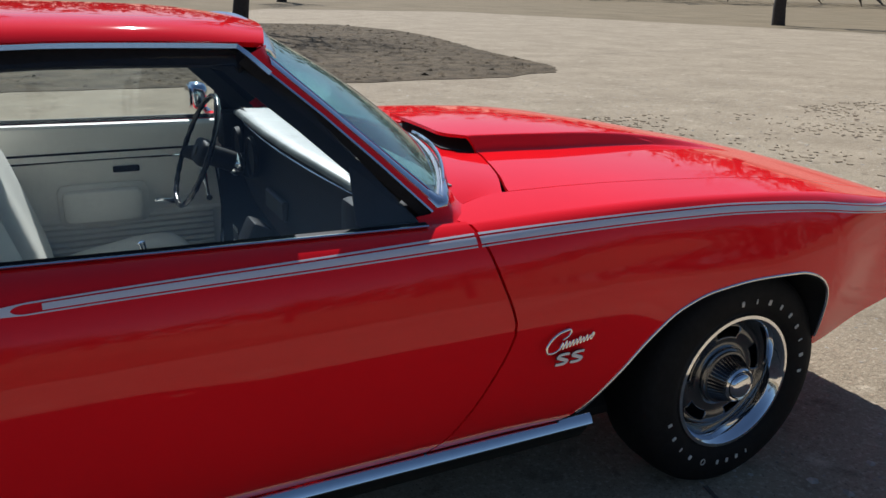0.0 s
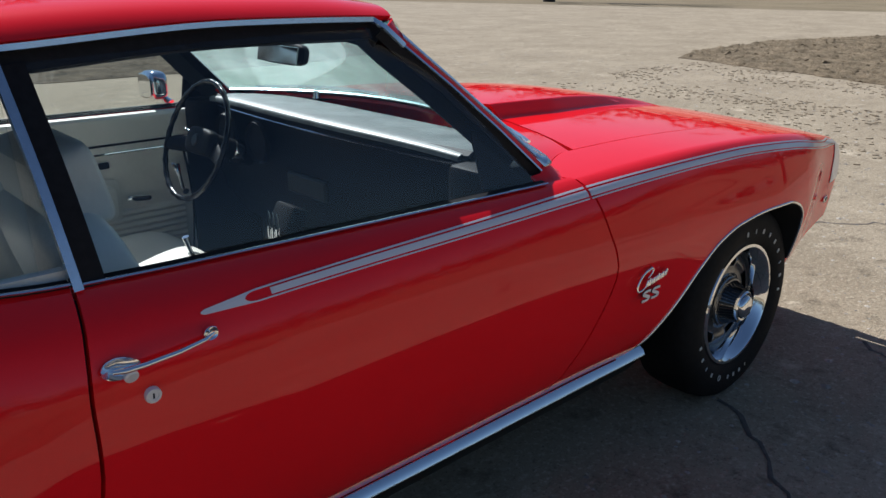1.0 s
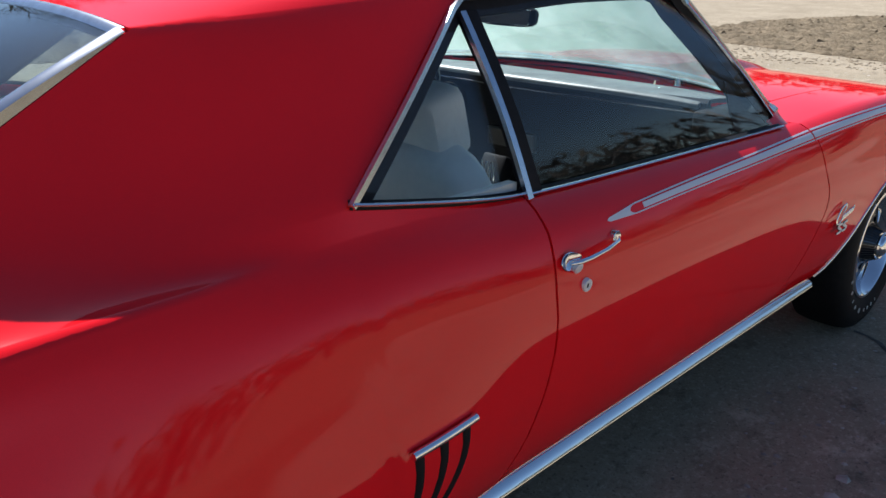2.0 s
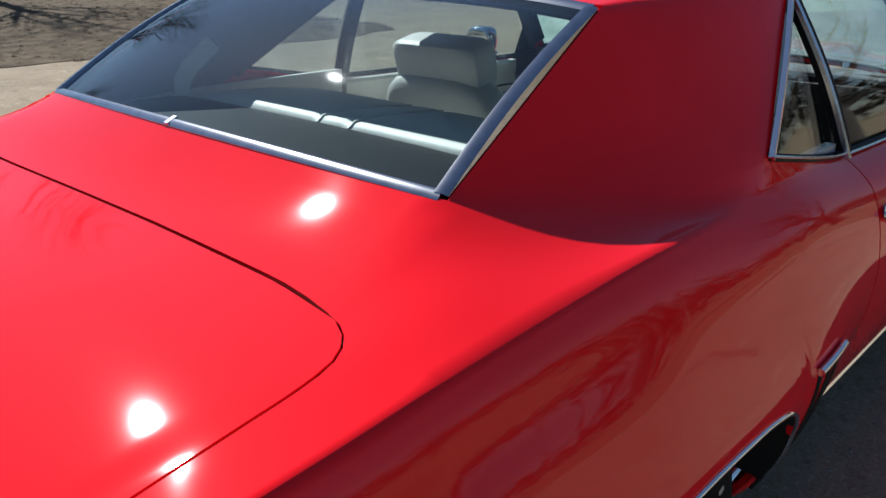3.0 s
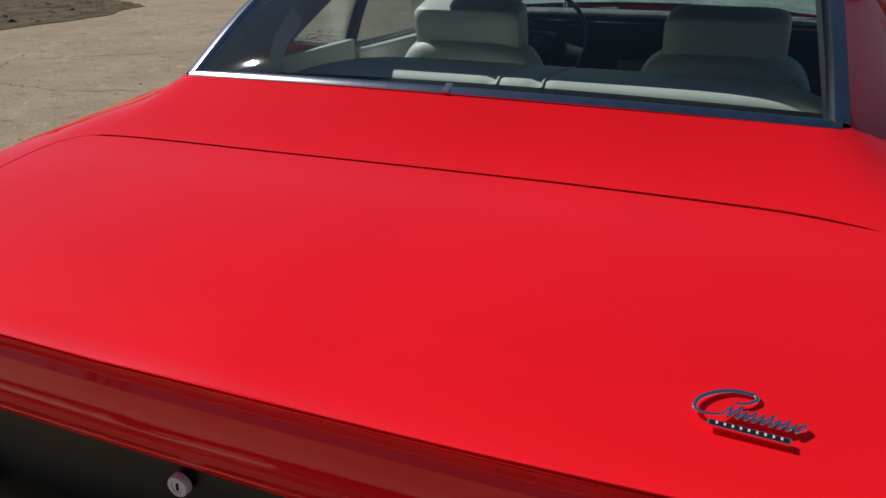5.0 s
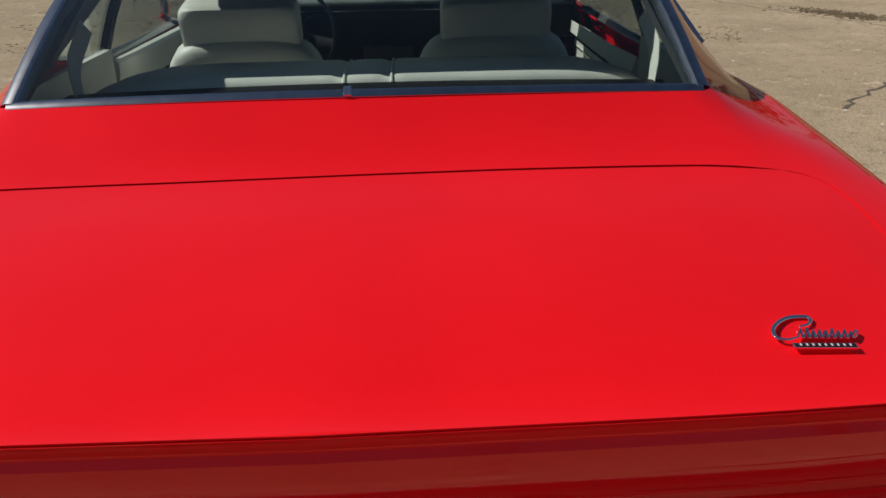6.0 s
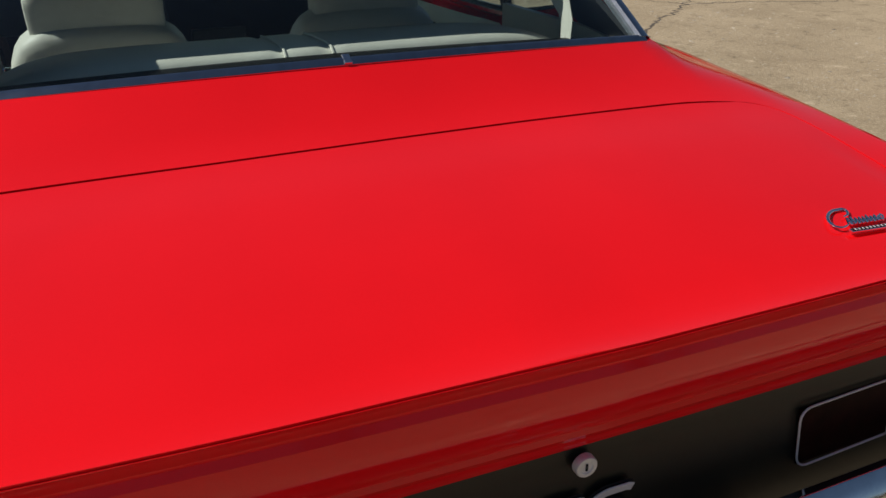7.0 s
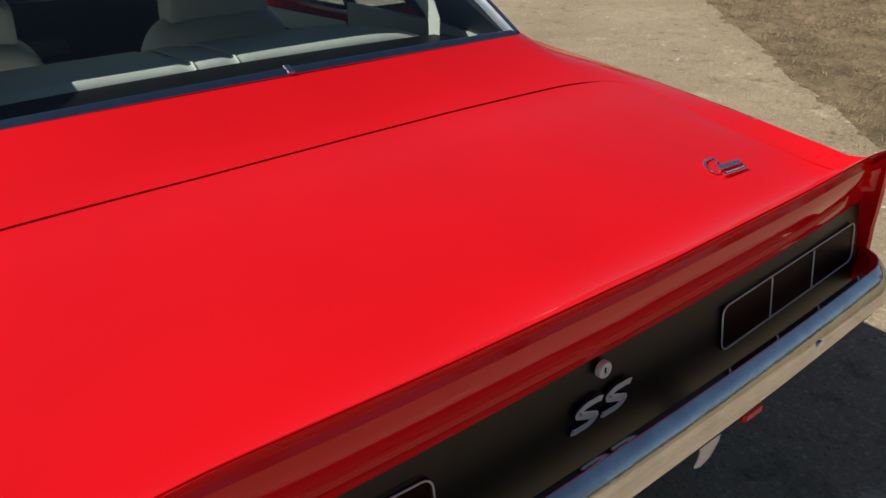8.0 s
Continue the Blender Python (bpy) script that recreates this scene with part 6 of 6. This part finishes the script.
def joint_soil():
    """Dark gritty soil and bits that have gathered along the open joint."""
    rnd = random.Random(44)
    v, f = [], []
    for cx, cy, sx, sy, turn, count in ((-2.35, 4.0, 0.55, 0.22, -0.7, 2600), (-1.75, 4.3, 0.35, 0.06, -0.95, 700), (5.1, -5.2, 0.35, 0.12, 0.4, 900)):
        for _ in range(count):
            p, q = rnd.gauss(0, sx), rnd.gauss(0, sy)
            x, y = cx + p * math.cos(turn) - q * math.sin(turn), cy + p * math.sin(turn) + q * math.cos(turn)
            r, k = rnd.uniform(0.008, 0.030), len(v)
            v += [(x + r * math.cos(a) * rnd.uniform(0.6, 1.4), y + r * math.sin(a) * rnd.uniform(0.6, 1.4), 0.0) for a in (0, 1.05, 2.1, 3.1, 4.2, 5.2)] + [(x, y, r * rnd.uniform(0.15, 0.5))]
            f += [(k + i, k + (i + 1) % 6, k + 6) for i in range(6)]
    tagged(part("joint_soil", mesh("joint_soil", v, f, 60), MULCH), "dark gritty soil gathered along a joint", "soil", "", "stuff")


joint_soil()


def flakes():
    """Thin scales of worn concrete that have come loose, lying in drifts."""
    rnd = random.Random(31)
    v, f = [], []
    while len(v) < 14 * 3000:
        x, y = rnd.uniform(3.4, 11), rnd.uniform(-3.5, 5.0)
        if rnd.random() > 0.25 + 0.9 * noise.noise(Vector((x * 0.9, y * 0.9, 7))):
            continue
        r, h = rnd.uniform(0.008, 0.034), rnd.uniform(0.0015, 0.0045)
        tilt, turn = rnd.uniform(-0.04, 0.05), rnd.uniform(0, 6.28)
        ring = [(r * math.cos(a) * rnd.uniform(0.55, 1.25), r * math.sin(a) * rnd.uniform(0.4, 0.9)) for a in (0, 0.9, 1.8, 2.7, 3.6, 4.5, 5.4)]
        k = len(v)
        for z in (0.0, h):
            for p, q in ring:
                v.append((x + p * math.cos(turn) - q * math.sin(turn), y + p * math.sin(turn) + q * math.cos(turn), z + (tilt * p + 0.004 if z else -0.002)))
        f.append(tuple(k + 7 + i for i in range(7)))
        f += [(k + i, k + (i + 1) % 7, k + 7 + (i + 1) % 7, k + 7 + i) for i in range(7)]
    tagged(part("concrete_flakes", mesh("concrete_flakes", v, f, 0), PAVE), "loose thin flakes of worn concrete", "rubble", "", "stuff")


flakes()


def bare_tree(x, y, height, seed, lean=0.0, trunk_r=0.25):
    """A leafless tree: trunk with limbs, branches and twigs, tapering."""
    rnd = random.Random(seed)
    t = thing("tree", "leafless winter tree with dark bark on the grass", "tree", at=(x, y, -0.05))
    wood, twigs = [], []

    def grow(p, d, length, r, depth):
        n = 6
        pts = [Vector(p)]
        d = d.normalized()
        for k in range(n):
            d = (d + Vector((rnd.gauss(0, 0.10), rnd.gauss(0, 0.10), rnd.gauss(0.03, 0.07)))).normalized()
            pts.append(pts[-1] + d * length / n)
        (wood if depth < 2 else twigs).append((pts, [r * (1 - 0.55 * k / n) for k in range(n + 1)], 8 if depth < 2 else 4))
        if depth >= 4:
            return
        kids = (7, 5, 5, 4)[depth]
        for i in range(kids):
            k = rnd.randint(2, n) if depth else rnd.randint(3, n)
            a, el = rnd.uniform(0, 6.28), rnd.uniform(0.35, 0.95)
            side = Vector((math.cos(a), math.sin(a), 0))
            grow(pts[k], d * math.cos(el) + side * math.sin(el) + Vector((0, 0, 0.15)), length * rnd.uniform(0.5, 0.75), r * (1 - 0.55 * k / n) * rnd.uniform(0.46, 0.64), depth + 1)

    grow((0, 0, 0), Vector((lean, 0, 1)), height * 0.42, trunk_r, 0)

    def joined(items, name):
        v, f = [], []
        for pts, rs, sides in items:
            p = np.array(pts)
            dirs = np.gradient(p, axis=0)
            dirs /= np.linalg.norm(dirs, axis=1, keepdims=True)
            a = np.cross(dirs, (0.31, 0.85, 0.42))
            a /= np.linalg.norm(a, axis=1, keepdims=True)
            b = np.cross(dirs, a)
            k0 = len(v)
            for q, u, w, r in zip(p, a, b, rs):
                for k in range(sides):
                    an = 2 * math.pi * k / sides
                    v.append(q + r * (math.cos(an) * u + math.sin(an) * w))
            f += [tuple(reversed(q)) for q in grid_faces(len(p), sides, k0, False, True)]
        return mesh(name, v, f, 60)

    part("trunk", joined(wood, "trunk"), BARK, t, "dark trunk and limbs")
    part("crown", joined(twigs, "crown"), BARK, t, "bare branches and twigs")
    # root flare
    part("root_flare", tube("root_flare", [(0, 0, -0.02), (0, 0, 0.12), (0, 0, 0.35)], [trunk_r * 1.7, trunk_r * 1.25, trunk_r * 1.02], 12), BARK, t)
    return t


for tx, ty, h, sd, r in ((4.3, 24.4, 15, 1, 0.27), (13.7, 53.5, 12, 2, 0.35), (30.6, 26.1, 12, 3, 0.33), (-4.5, 22.5, 11, 4, 0.25), (-9, 15, 10, 5, 0.26), (-24, 20, 11, 6, 0.3), (-4, -31, 8, 7, 0.3), (7, -35, 8, 8, 0.3), (-15, -32, 9, 9, 0.3), (17, -36, 9, 10, 0.3), (-24, -15, 11, 11, 0.28), (-30, 36, 12, 12, 0.3), (-1, -44, 10, 13, 0.3), (-34, -4, 12, 14, 0.3), (19, -8.6, 12, 15, 0.33)):
    bare_tree(tx, ty, h, sd, 0.03, r)


def treeline():
    """Far woods as many small clumps of twigs on a low rise."""
    rnd = random.Random(21)
    v, f = [], []
    for i in range(10000):
        a = rnd.uniform(0, 2 * math.pi)
        R = rnd.uniform(125, 190)
        h = abs(rnd.gauss(0, 1)) * 4.5 + rnd.uniform(0, 9)
        c = Vector((R * math.cos(a), R * math.sin(a), h))
        for _ in range(3):
            d = Vector((rnd.gauss(0, 1), rnd.gauss(0, 1), rnd.gauss(0.5, 1))).normalized() * rnd.uniform(1.8, 4.5)
            s = Vector((rnd.gauss(0, 1), rnd.gauss(0, 1), rnd.gauss(0, 1))).normalized() * rnd.uniform(0.4, 1.0)
            k = len(v)
            v += [c - s, c + s, c + d]
            f.append((k, k + 1, k + 2))
    tagged(part("far_woods", mesh("far_woods", v, f, 0), material("winter_woods", (0.085, 0.07, 0.055), 0.95, vary=0.3, scale=0.2)), "far leafless woods along the horizon", "woods", "", "stuff")


treeline()
